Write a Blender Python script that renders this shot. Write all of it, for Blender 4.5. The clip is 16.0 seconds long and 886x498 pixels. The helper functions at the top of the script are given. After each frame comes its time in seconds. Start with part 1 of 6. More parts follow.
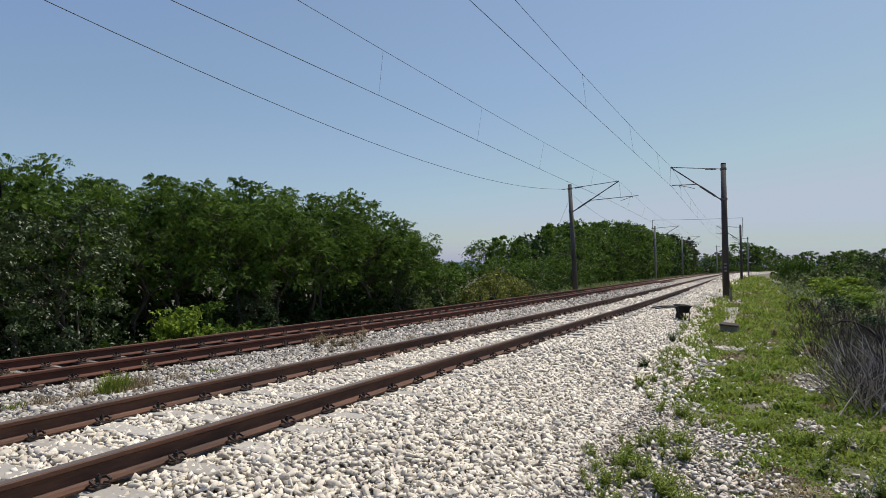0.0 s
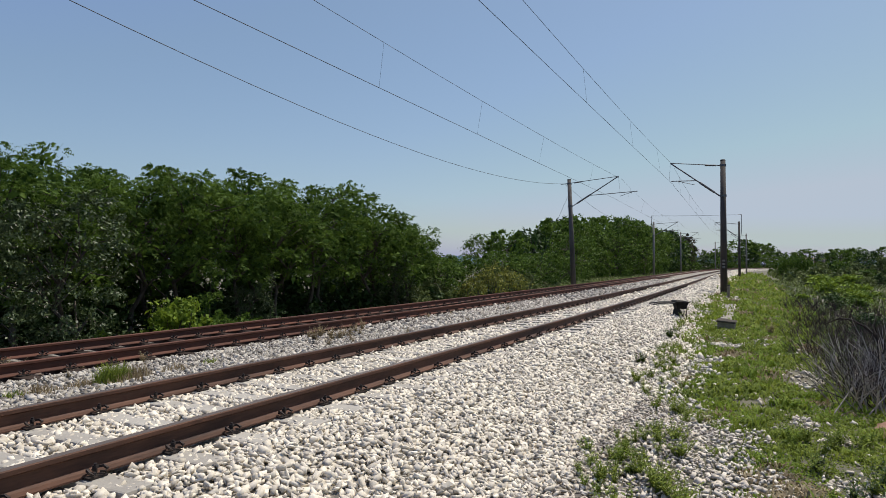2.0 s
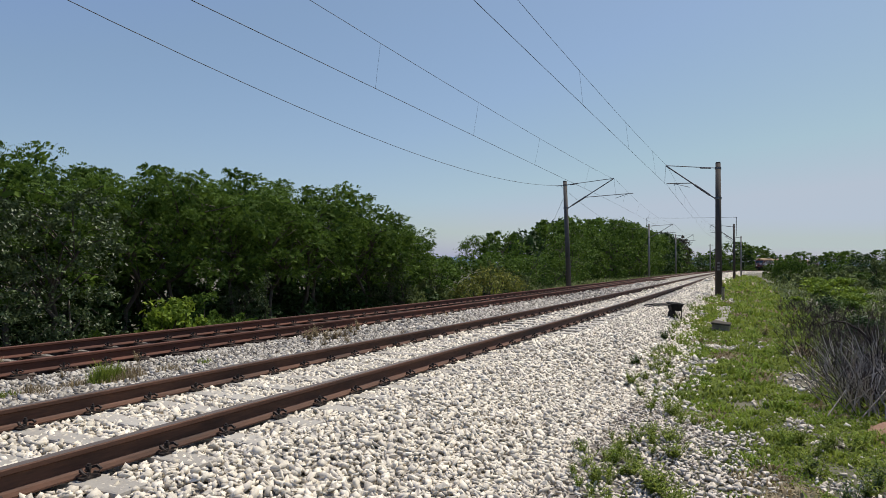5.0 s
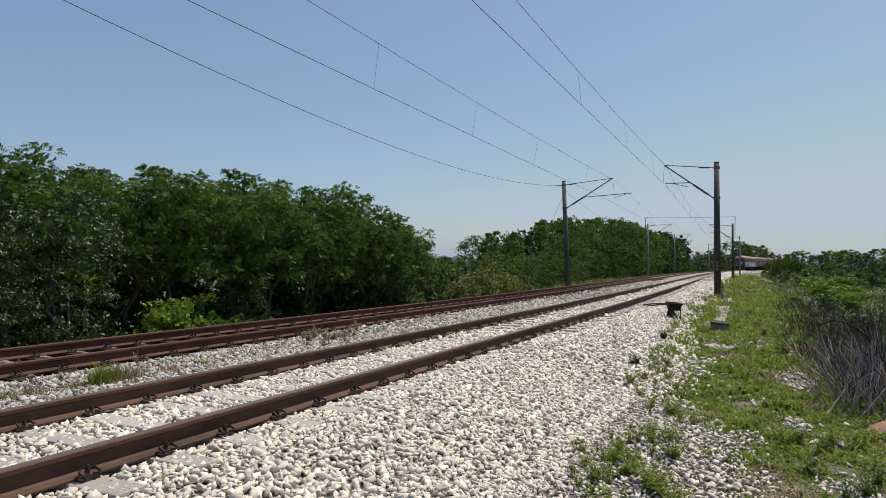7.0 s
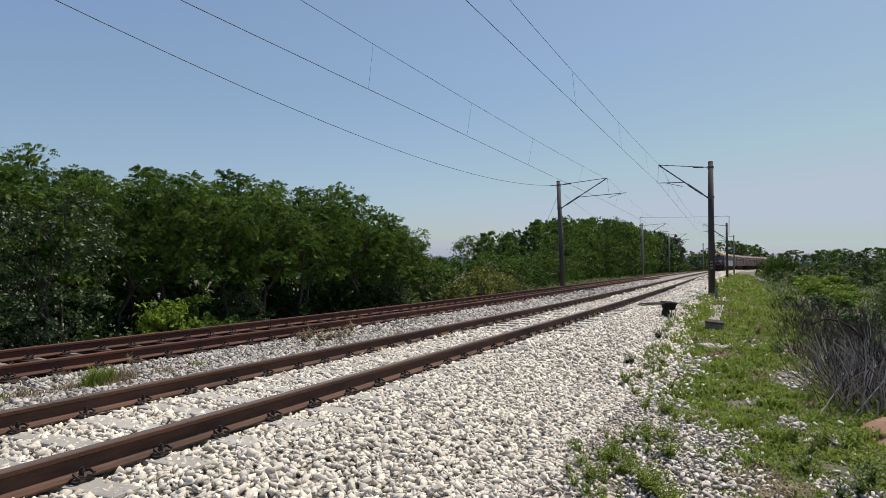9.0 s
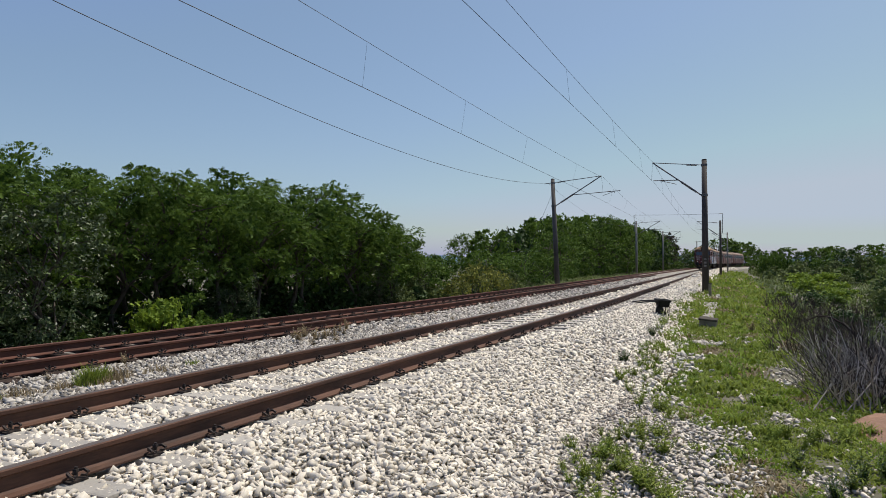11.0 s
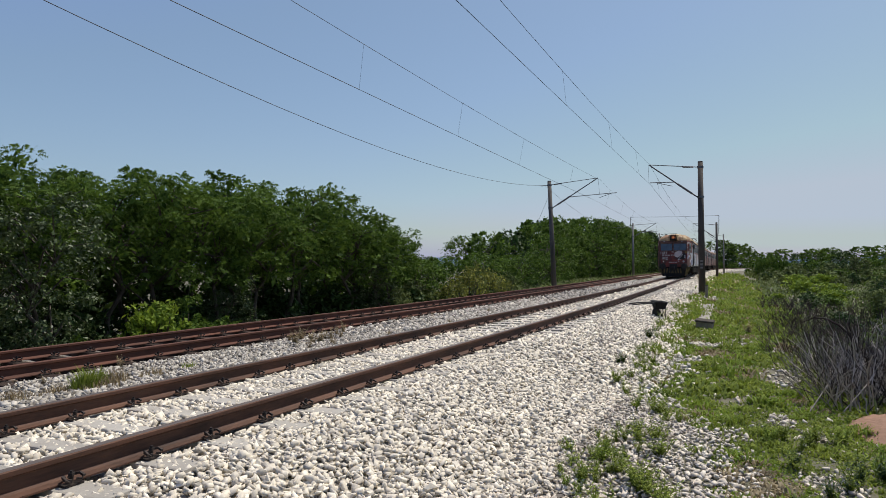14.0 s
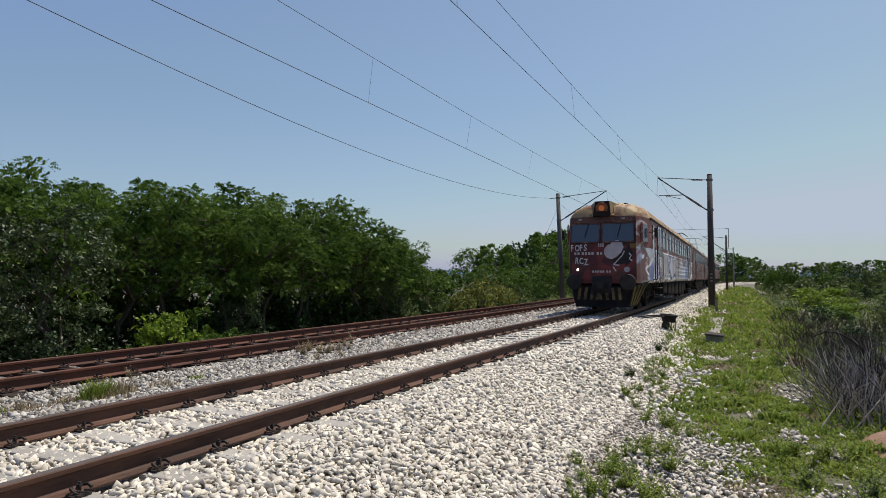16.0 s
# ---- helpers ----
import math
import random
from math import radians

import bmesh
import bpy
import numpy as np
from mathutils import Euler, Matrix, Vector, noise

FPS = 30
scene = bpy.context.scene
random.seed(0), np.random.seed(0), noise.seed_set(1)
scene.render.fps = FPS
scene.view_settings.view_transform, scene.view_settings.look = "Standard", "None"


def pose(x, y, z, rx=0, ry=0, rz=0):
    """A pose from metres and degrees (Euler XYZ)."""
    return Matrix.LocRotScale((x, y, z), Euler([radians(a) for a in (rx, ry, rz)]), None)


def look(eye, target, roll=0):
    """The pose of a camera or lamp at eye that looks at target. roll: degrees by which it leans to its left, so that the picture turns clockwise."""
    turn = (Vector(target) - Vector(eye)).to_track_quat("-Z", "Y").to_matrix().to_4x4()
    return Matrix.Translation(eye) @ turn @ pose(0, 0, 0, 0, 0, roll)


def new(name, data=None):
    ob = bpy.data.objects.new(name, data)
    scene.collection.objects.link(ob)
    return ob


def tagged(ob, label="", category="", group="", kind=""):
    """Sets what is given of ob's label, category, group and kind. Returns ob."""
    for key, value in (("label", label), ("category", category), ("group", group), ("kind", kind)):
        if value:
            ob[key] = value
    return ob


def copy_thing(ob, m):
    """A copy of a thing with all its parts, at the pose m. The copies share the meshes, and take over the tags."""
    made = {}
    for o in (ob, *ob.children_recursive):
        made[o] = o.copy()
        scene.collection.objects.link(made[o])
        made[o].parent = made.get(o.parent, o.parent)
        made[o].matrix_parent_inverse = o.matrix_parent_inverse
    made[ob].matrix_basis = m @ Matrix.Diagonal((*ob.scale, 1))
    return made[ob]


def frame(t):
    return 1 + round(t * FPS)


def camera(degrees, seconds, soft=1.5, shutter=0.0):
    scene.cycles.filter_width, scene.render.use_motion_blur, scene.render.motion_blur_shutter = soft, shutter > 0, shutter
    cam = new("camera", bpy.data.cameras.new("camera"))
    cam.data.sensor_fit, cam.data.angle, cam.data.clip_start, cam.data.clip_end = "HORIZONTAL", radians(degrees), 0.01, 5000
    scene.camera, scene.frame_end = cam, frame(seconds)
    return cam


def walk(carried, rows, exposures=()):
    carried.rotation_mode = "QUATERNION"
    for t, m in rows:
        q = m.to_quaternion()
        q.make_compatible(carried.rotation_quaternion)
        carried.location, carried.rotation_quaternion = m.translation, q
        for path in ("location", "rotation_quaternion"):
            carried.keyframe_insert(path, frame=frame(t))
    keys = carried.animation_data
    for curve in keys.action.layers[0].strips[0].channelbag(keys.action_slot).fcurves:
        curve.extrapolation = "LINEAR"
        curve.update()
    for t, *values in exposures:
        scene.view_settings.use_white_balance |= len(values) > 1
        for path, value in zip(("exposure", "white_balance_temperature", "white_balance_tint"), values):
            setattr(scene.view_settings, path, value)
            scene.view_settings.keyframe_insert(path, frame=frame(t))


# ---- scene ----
cam = camera(67.66, 16.0, soft=0.8)
EYE = (4.47, 0.0, 1.28)
TURNS = [  # seconds, heading to the left of the track, tilt, lean
    (0, 26.221, 1.870, -0.597),
    (0.5, 25.826, 1.409, -0.291),
    (1, 25.981, 1.272, -0.148),
    (1.5, 26.142, 1.285, -0.054),
    (2, 26.105, 1.302, 0.036),
    (2.5, 26.053, 1.393, 0.195),
    (3, 25.906, 1.445, 0.267),
    (3.5, 25.753, 1.421, 0.353),
    (4, 25.669, 1.331, 0.351),
    (6.5, 25.841, 1.523, 0.170),
    (7, 25.634, 1.422, 0.131),
    (7.5, 25.359, 1.413, 0.024),
    (8, 25.229, 1.388, 0.044),
    (8.5, 25.219, 1.415, 0.013),
    (9, 25.206, 1.440, -0.059),
    (11.5, 24.646, 1.246, -0.190),
    (12, 24.596, 1.293, -0.190),
    (12.5, 24.561, 1.331, -0.249),
    (13, 24.572, 1.346, -0.215),
    (13.5, 24.492, 1.393, -0.256),
    (14, 24.460, 1.460, -0.274),
    (14.5, 24.497, 1.612, -0.205),
    (15, 24.715, 1.863, -0.091),
    (15.5, 24.989, 2.220, -0.070),
    (16, 25.174, 2.534, -0.094),
]
walk(cam, [(t, pose(*EYE, 90 + tilt, 0, head) @ pose(0, 0, 0, 0, 0, lean)) for t, head, tilt, lean in TURNS])

# ---- light ----
SUN_FROM = Vector((0.28, 0.58, 1.28)).normalized()
world = bpy.data.worlds.new("sky")
scene.world = world
world.use_nodes = True
wn = world.node_tree.nodes
sky = wn.new("ShaderNodeTexSky")
sky.sky_type, sky.sun_disc = "NISHITA", False
sky.sun_elevation = math.asin(SUN_FROM.z)
sky.sun_rotation = math.atan2(SUN_FROM.x, SUN_FROM.y)
sky.altitude, sky.air_density, sky.dust_density, sky.ozone_density = 100, 1.0, 1.3, 1.6
haze = wn.new("ShaderNodeMix")  # summer haze that evens the sky out
haze.data_type = "RGBA"
haze.inputs["Factor"].default_value = 0.25
haze.inputs[7].default_value = (2.5, 3.9, 5.6, 1)
world.node_tree.links.new(sky.outputs["Color"], haze.inputs[6])
veil = wn.new("ShaderNodeMix")  # the grey-blue veil that the horizon fades into
veil.data_type, veil.blend_type = "RGBA", "DARKEN"
veil.inputs["Factor"].default_value = 1.0
veil.inputs[7].default_value = (4.3, 4.98, 5.9, 1)
world.node_tree.links.new(haze.outputs[2], veil.inputs[6])
cool = wn.new("ShaderNodeMix")  # and the blue that it keeps down to the ground
cool.data_type, cool.blend_type = "RGBA", "LIGHTEN"
cool.inputs["Factor"].default_value = 1.0
cool.inputs[7].default_value = (0.5, 1.0, 5.05, 1)
world.node_tree.links.new(veil.outputs[2], cool.inputs[6])
world.node_tree.links.new(cool.outputs[2], wn["Background"].inputs["Color"])
wn["Background"].inputs["Strength"].default_value = 0.108
sun = new("sun", bpy.data.lights.new("sun", "SUN"))
sun.data.energy, sun.data.angle, sun.data.color = 4.5, radians(0.53), (1.0, 0.94, 0.84)
sun.matrix_basis = look(SUN_FROM * 60, (0, 0, 0))
scene.view_settings.exposure = 0.0


# ---- materials ----
def material(name, base, dark=None, rough=0.8, metal=0.0, scale=8.0, bump=0.3, fine=60.0, spread=0.5, island=0.0, obj=0.0, translucent=0.0, stretch=(1, 1, 1), spec=0.4, bump_dist=0.01):
    """Two-scale noise between base and dark, grain bump, and a shade that varies piece by piece."""
    m = bpy.data.materials.new(name)
    m.use_nodes = True
    nt, nd = m.node_tree, m.node_tree.nodes
    b = nd["Principled BSDF"]
    b.inputs["Roughness"].default_value, b.inputs["Metallic"].default_value = rough, metal
    b.inputs["Specular IOR Level"].default_value = spec
    dark = dark or tuple(c * 0.6 for c in base)
    co = nd.new("ShaderNodeTexCoord")
    mp = nd.new("ShaderNodeMapping")
    mp.inputs["Scale"].default_value = stretch
    nt.links.new(co.outputs["Object"], mp.inputs["Vector"])
    big, small = nd.new("ShaderNodeTexNoise"), nd.new("ShaderNodeTexNoise")
    for n, s, d in ((big, scale, 4.0), (small, fine, 3.0)):
        n.inputs["Scale"].default_value, n.inputs["Detail"].default_value = s, d
        nt.links.new(mp.outputs["Vector"], n.inputs["Vector"])
    add = nd.new("ShaderNodeMath")
    add.operation = "MULTIPLY_ADD"
    add.inputs[1].default_value = 0.45
    nt.links.new(small.outputs["Fac"], add.inputs[0])
    nt.links.new(big.outputs["Fac"], add.inputs[2])
    ramp = nd.new("ShaderNodeMapRange")
    ramp.inputs["From Min"].default_value, ramp.inputs["From Max"].default_value = 0.72 - spread / 2, 0.72 + spread / 2
    last = add.outputs[0]
    for k, node, out in ((island, "ShaderNodeNewGeometry", "Random Per Island"), (obj, "ShaderNodeObjectInfo", "Random")):
        if k:
            g, mm = nd.new(node), nd.new("ShaderNodeMath")
            mm.operation = "MULTIPLY_ADD"
            mm.inputs[1].default_value = k
            nt.links.new(g.outputs[out], mm.inputs[0])
            sub = nd.new("ShaderNodeMath")
            sub.operation = "SUBTRACT"
            sub.inputs[1].default_value = k / 2
            nt.links.new(last, sub.inputs[0])
            nt.links.new(sub.outputs[0], mm.inputs[2])
            last = mm.outputs[0]
    nt.links.new(last, ramp.inputs["Value"])
    mix = nd.new("ShaderNodeMix")
    mix.data_type = "RGBA"
    mix.inputs[6].default_value, mix.inputs[7].default_value = (*dark, 1), (*base, 1)
    nt.links.new(ramp.outputs["Result"], mix.inputs["Factor"])
    nt.links.new(mix.outputs[2], b.inputs["Base Color"])
    if bump:
        bp = nd.new("ShaderNodeBump")
        bp.inputs["Strength"].default_value, bp.inputs["Distance"].default_value = bump, bump_dist
        nt.links.new(add.outputs[0], bp.inputs["Height"])
        nt.links.new(bp.outputs["Normal"], b.inputs["Normal"])
    if translucent:
        tr, ms = nd.new("ShaderNodeBsdfTranslucent"), nd.new("ShaderNodeMixShader")
        nt.links.new(mix.outputs[2], tr.inputs["Color"])
        ms.inputs["Fac"].default_value = translucent
        nt.links.new(b.outputs[0], ms.inputs[1])
        nt.links.new(tr.outputs[0], ms.inputs[2])
        nt.links.new(ms.outputs[0], nd["Material Output"].inputs["Surface"])
    return m


M_FIELD = material("weedy_ground", (0.15, 0.13, 0.08), (0.055, 0.055, 0.028), scale=0.25, fine=6, spread=0.6, bump=0.8, bump_dist=0.06)
M_BALLAST = material("ballast_fines", (0.40, 0.355, 0.285), (0.10, 0.088, 0.07), scale=14, fine=46, spread=0.55, bump=1.0, bump_dist=0.05)
M_STONE = material("limestone", (0.80, 0.72, 0.585), (0.46, 0.41, 0.335), scale=9, fine=60, spread=0.9, island=0.9, spec=0.12, bump=0.35)
M_STONE_MID = material("dusty_limestone", (0.72, 0.645, 0.535), (0.36, 0.31, 0.25), scale=9, fine=60, spread=0.9, island=0.75, spec=0.12, bump=0.35)
M_STONE_GREY = material("weathered_limestone", (0.58, 0.53, 0.455), (0.15, 0.132, 0.11), scale=9, fine=60, spread=0.9, island=0.85, spec=0.12, bump=0.35)
M_STONE_RUST = material("rust_stained_ballast", (0.34, 0.27, 0.22), (0.09, 0.06, 0.045), scale=9, fine=60, spread=0.9, island=0.95, spec=0.12, bump=0.35)
M_TIMBER = material("dark_tarred_sleeper_timber", (0.058, 0.040, 0.031), (0.022, 0.016, 0.013), rough=0.95, spec=0.1, scale=5, fine=60, obj=0.5, spread=0.8, bump=0.6, stretch=(0.3, 3, 1))
M_RAIL = material("rusty_rail_steel", (0.150, 0.070, 0.042), (0.030, 0.017, 0.013), rough=0.72, metal=0.25, scale=5, fine=70, spread=0.6, bump=0.25, stretch=(1, 0.15, 1))
M_RAIL_TOP = material("worn_rail_head", (0.165, 0.130, 0.105), (0.075, 0.052, 0.040), rough=0.55, metal=0.35, scale=3, fine=40, spread=0.9, bump=0.05, stretch=(4, 0.08, 1))
M_RAIL_OLD = material("red_rusted_rail_steel", (0.160, 0.058, 0.034), (0.052, 0.024, 0.017), rough=0.8, metal=0.15, scale=5, fine=70, spread=0.6, bump=0.3, stretch=(1, 0.15, 1))
M_CLIP = material("dark_clip_iron", (0.05, 0.036, 0.03), (0.02, 0.016, 0.014), rough=0.75, metal=0.3, scale=20, fine=90)
M_SLEEPER = material("sleeper_concrete", (0.42, 0.385, 0.33), (0.24, 0.215, 0.18), scale=4, fine=50, obj=0.5, spread=0.9, bump=0.4)
M_POLE = material("dark_pole_concrete", (0.080, 0.064, 0.053), (0.034, 0.027, 0.023), scale=2.5, fine=40, spread=0.7, bump=0.3, stretch=(1, 1, 0.35))
M_POLE_PALE = material("pale_pole_concrete", (0.25, 0.235, 0.21), (0.14, 0.13, 0.115), scale=2.5, fine=40, spread=0.7, bump=0.3, stretch=(1, 1, 0.35))
M_GALV = material("weathered_galvanised_steel", (0.17, 0.17, 0.175), (0.075, 0.07, 0.07), rough=0.55, metal=0.6, scale=6, fine=50)
M_WIRE = material("dark_copper_wire", (0.05, 0.05, 0.055), (0.025, 0.025, 0.028), rough=0.6, metal=0.4, scale=4, fine=30, bump=0)
M_PORCELAIN = material("brown_porcelain", (0.07, 0.04, 0.03), (0.04, 0.025, 0.02), rough=0.25, scale=5, fine=30, bump=0)
M_BARK = material("grey_brown_bark", (0.10, 0.078, 0.058), (0.035, 0.028, 0.022), scale=7, fine=40, bump=0.9, stretch=(1, 1, 0.3))
M_LEAF = material("locust_leaf", (0.130, 0.205, 0.033), (0.028, 0.058, 0.010), spec=0.1, rough=0.65, scale=0.7, fine=6, spread=0.8, island=0.7, bump=0, translucent=0.30)
M_LEAF_GREY = material("glossy_grey_green_leaf", (0.105, 0.142, 0.054), (0.022, 0.038, 0.012), spec=0.3, rough=0.45, scale=0.7, fine=6, spread=0.8, island=0.8, bump=0, translucent=0.18)
M_LEAF_OLIVE = material("yellowing_olive_leaf", (0.28, 0.28, 0.052), (0.070, 0.095, 0.028), spec=0.2, rough=0.7, scale=0.9, fine=6, spread=0.8, island=1.0, bump=0, translucent=0.3)
M_LEAF_DARK = material("deep_green_leaf", (0.056, 0.104, 0.024), (0.015, 0.034, 0.008), spec=0.2, rough=0.55, scale=0.7, fine=6, spread=0.8, island=0.7, bump=0, translucent=0.2)
M_LEAF_PALE = material("young_yellow_green_leaf", (0.25, 0.335, 0.038), (0.105, 0.165, 0.02), spec=0.2, rough=0.7, scale=0.9, fine=6, spread=0.8, island=0.7, bump=0, translucent=0.35)
M_LEAF_SCRUB = material("dusty_scrub_leaf", (0.165, 0.205, 0.064), (0.058, 0.080, 0.028), spec=0.15, rough=0.7, scale=0.8, fine=6, spread=0.8, island=0.8, bump=0, translucent=0.25)
M_LEAF_BROWN = material("brownish_withered_leaf", (0.085, 0.080, 0.050), (0.028, 0.027, 0.018), spec=0.1, rough=0.75, scale=0.7, fine=6, spread=0.8, island=0.7, bump=0, translucent=0.15)
M_GRASS = material("fresh_weed_green", (0.270, 0.325, 0.048), (0.105, 0.145, 0.023), spec=0.2, rough=0.7, scale=1.2, fine=9, spread=1.0, island=1.0, bump=0, translucent=0.35)
M_STRAW = material("dry_straw_stalk", (0.36, 0.29, 0.16), (0.20, 0.14, 0.075), rough=0.7, scale=2, fine=9, spread=0.8, island=0.7, bump=0, translucent=0.2)
M_TWIG = material("bleached_dead_twig", (0.40, 0.355, 0.31), (0.030, 0.024, 0.021), rough=0.85, spec=0.2, scale=2, fine=20, spread=0.9, island=1.3, bump=0)
M_TWIG_DARK = material("dark_dead_twig", (0.10, 0.076, 0.064), (0.026, 0.020, 0.017), rough=0.9, spec=0.15, scale=2, fine=20, spread=0.9, island=0.9, bump=0)


# ---- shared builders ----
def finish(name, me, mat, parent=None, label="", smooth=False):
    for mm in (mat if isinstance(mat, (list, tuple)) else [mat]):
        me.materials.append(mm)
    if smooth:
        me.polygons.foreach_set("use_smooth", [True] * len(me.polygons))
    me.update()
    ob = new(name, me)
    if parent:
        ob.parent = parent
    if label:
        ob["label"] = label
    return ob


def part(name, bm, mat, parent=None, label="", smooth=False):
    me = bpy.data.meshes.new(name)
    bm.normal_update()
    bm.to_mesh(me)
    bm.free()
    return finish(name, me, mat, parent, label, smooth)


def arrays_object(name, verts, tris, mat, parent=None, label="", smooth=False, sides=3):
    """A mesh straight from arrays of points and of equal-sided faces."""
    me = bpy.data.meshes.new(name)
    n, f = len(verts), len(tris)
    me.vertices.add(n)
    me.vertices.foreach_set("co", np.asarray(verts, np.float32).ravel())
    me.loops.add(f * sides)
    me.loops.foreach_set("vertex_index", np.asarray(tris, np.int32).ravel())
    me.polygons.add(f)
    me.polygons.foreach_set("loop_start", np.arange(0, f * sides, sides, dtype=np.int32))
    me.update(calc_edges=True)
    me.validate()
    return finish(name, me, mat, parent, label, smooth)


def box(bm, c, s, bevel=0.0, rot=None):
    m = Matrix.Translation(c) @ (rot or Matrix()) @ Matrix.Diagonal((*s, 1))
    vs = bmesh.ops.create_cube(bm, size=1, matrix=m)["verts"]
    if bevel:
        es = list({e for v in vs for e in v.link_edges})
        bmesh.ops.bevel(bm, geom=es, offset=bevel, segments=2, affect="EDGES", profile=0.6)


def rod(bm, a, b, r, r2=None, seg=8):
    a, b = Vector(a), Vector(b)
    d = b - a
    m = Matrix.Translation((a + b) / 2) @ d.to_track_quat("Z", "Y").to_matrix().to_4x4()
    bmesh.ops.create_cone(bm, cap_ends=True, segments=seg, radius1=r, radius2=r if r2 is None else r2, depth=d.length, matrix=m)


def disc_wheel(bm, c, axis, r, w, seg=20):
    c, axis = Vector(c), Vector(axis).normalized()
    rod(bm, c - axis * w / 2, c + axis * w / 2, r, seg=seg)


def sweep(bm, points, profile, closed=True, caps=True):
    """Sweeps a profile of (across, up) pairs along points that run level."""
    rings = []
    for i, p in enumerate(points):
        a, b = Vector(points[max(i - 1, 0)]), Vector(points[min(i + 1, len(points) - 1)])
        d = (b - a).normalized()
        side = Vector((d.y, -d.x, 0)).normalized()
        up = side.cross(d)
        rings.append([bm.verts.new(Vector(p) + side * u + up * v) for u, v in profile])
    n = len(profile)
    for r1, r2 in zip(rings, rings[1:]):
        for i in range(n if closed else n - 1):
            j = (i + 1) % n
            bm.faces.new((r1[i], r1[j], r2[j], r2[i]))
    if closed and caps:
        bm.faces.new(rings[0][::-1]), bm.faces.new(rings[-1])
    bmesh.ops.recalc_face_normals(bm, faces=bm.faces)


def tube(b, pts, r0, r1, seg=3):
    """A bent, tapering tube through points."""
    rings = []
    for k, p in enumerate(pts):
        d = (pts[min(k + 1, len(pts) - 1)] - pts[max(k - 1, 0)]).normalized()
        x = d.orthogonal().normalized()
        y = d.cross(x)
        r = r0 + (r1 - r0) * k / (len(pts) - 1)
        rings.append([b.verts.new(p + r * (math.cos(t * 6.283 / seg) * x + math.sin(t * 6.283 / seg) * y)) for t in range(seg)])
    for a, c in zip(rings, rings[1:]):
        for k in range(seg):
            b.faces.new((a[k], a[(k + 1) % seg], c[(k + 1) % seg], c[k]))


def thing(name, m=None, label="", category="", group="", kind=""):
    ob = new(name)
    ob.empty_display_size = 0.2
    if m is not None:
        ob.matrix_basis = m
    return tagged(ob, label, category, group, kind)


# ---- the line: the near track's middle, as an offset across against the distance along ----
KNOTS_Y = np.array([-40, -10, 0, 10, 20, 30, 40, 60, 80, 110, 135, 154, 173, 191, 205, 230, 260, 320, 420], float)
KNOTS_X = np.array([0.3, 0.08, 0.0, -0.02, -0.08, -0.27, -0.48, -1.0, -1.55, -2.05, -2.38, -2.3, -1.55, -0.25, 1.0, 4.2, 9.6, 24.0, 58.0])


def slopes(x, y):
    """Slopes of a natural cubic through the knots."""
    n = len(x)
    a, r = np.zeros((n, n)), np.zeros(n)
    h = np.diff(x)
    for i in range(1, n - 1):
        a[i, i - 1], a[i, i], a[i, i + 1] = 1 / h[i - 1], 2 / h[i - 1] + 2 / h[i], 1 / h[i]
        r[i] = 3 * ((y[i] - y[i - 1]) / h[i - 1] ** 2 + (y[i + 1] - y[i]) / h[i] ** 2)
    a[0, 0], a[0, 1], r[0] = 2, 1, 3 * (y[1] - y[0]) / h[0]
    a[-1, -1], a[-1, -2], r[-1] = 2, 1, 3 * (y[-1] - y[-2]) / h[-1]
    return np.linalg.solve(a, r)


KNOTS_S = slopes(KNOTS_Y, KNOTS_X)


def centre(y):
    """The middle of the near track at y: x and the slope dx/dy (numbers or arrays)."""
    y = np.clip(np.asarray(y, float), KNOTS_Y[0], KNOTS_Y[-1])
    i = np.clip(np.searchsorted(KNOTS_Y, y) - 1, 0, len(KNOTS_Y) - 2)
    h = KNOTS_Y[i + 1] - KNOTS_Y[i]
    u = (y - KNOTS_Y[i]) / h
    x0, x1, m0, m1 = KNOTS_X[i], KNOTS_X[i + 1], KNOTS_S[i] * h, KNOTS_S[i + 1] * h
    x = (2 * u**3 - 3 * u**2 + 1) * x0 + (u**3 - 2 * u**2 + u) * m0 + (3 * u**2 - 2 * u**3) * x1 + (u**3 - u**2) * m1
    dx = ((6 * u**2 - 6 * u) * x0 + (3 * u**2 - 4 * u + 1) * m0 + (6 * u - 6 * u**2) * x1 + (3 * u**2 - 2 * u) * m1) / h
    return x, dx


def place(y, across, z=0.0):
    x, dx = centre(y)
    k = 1 / math.hypot(1, dx)
    return Vector((float(x) + across * k, y - across * float(dx) * k, z))


def heading(y):
    return math.degrees(-math.atan(float(centre(y)[1])))


LEFT = -4.5        # the other track's middle, across from the near one
LEFT_DROP = -0.085  # and its level
RAIL_TOP = 0.165
FRONT_END, SPEED, CAR_PITCH = 22.3, 18.75, 24.9  # the train: its nose at the end, metres a second, car to car


def bed_height(u):
    """Level of the ballast across the line."""
    return np.interp(u, [-8.0, -6.9, -6.2, LEFT - 1.3, LEFT - 0.85, LEFT - 0.6, LEFT + 0.6, LEFT + 0.85, LEFT + 1.3, -2.6, -1.6, -1.25, 1.3, 1.75, 3.1, 4.7], [-0.75, -0.40, -0.20, -0.115, -0.15, -0.20, -0.20, -0.15, -0.10, -0.12, -0.05, -0.03, -0.03, -0.09, -0.44, -0.72])


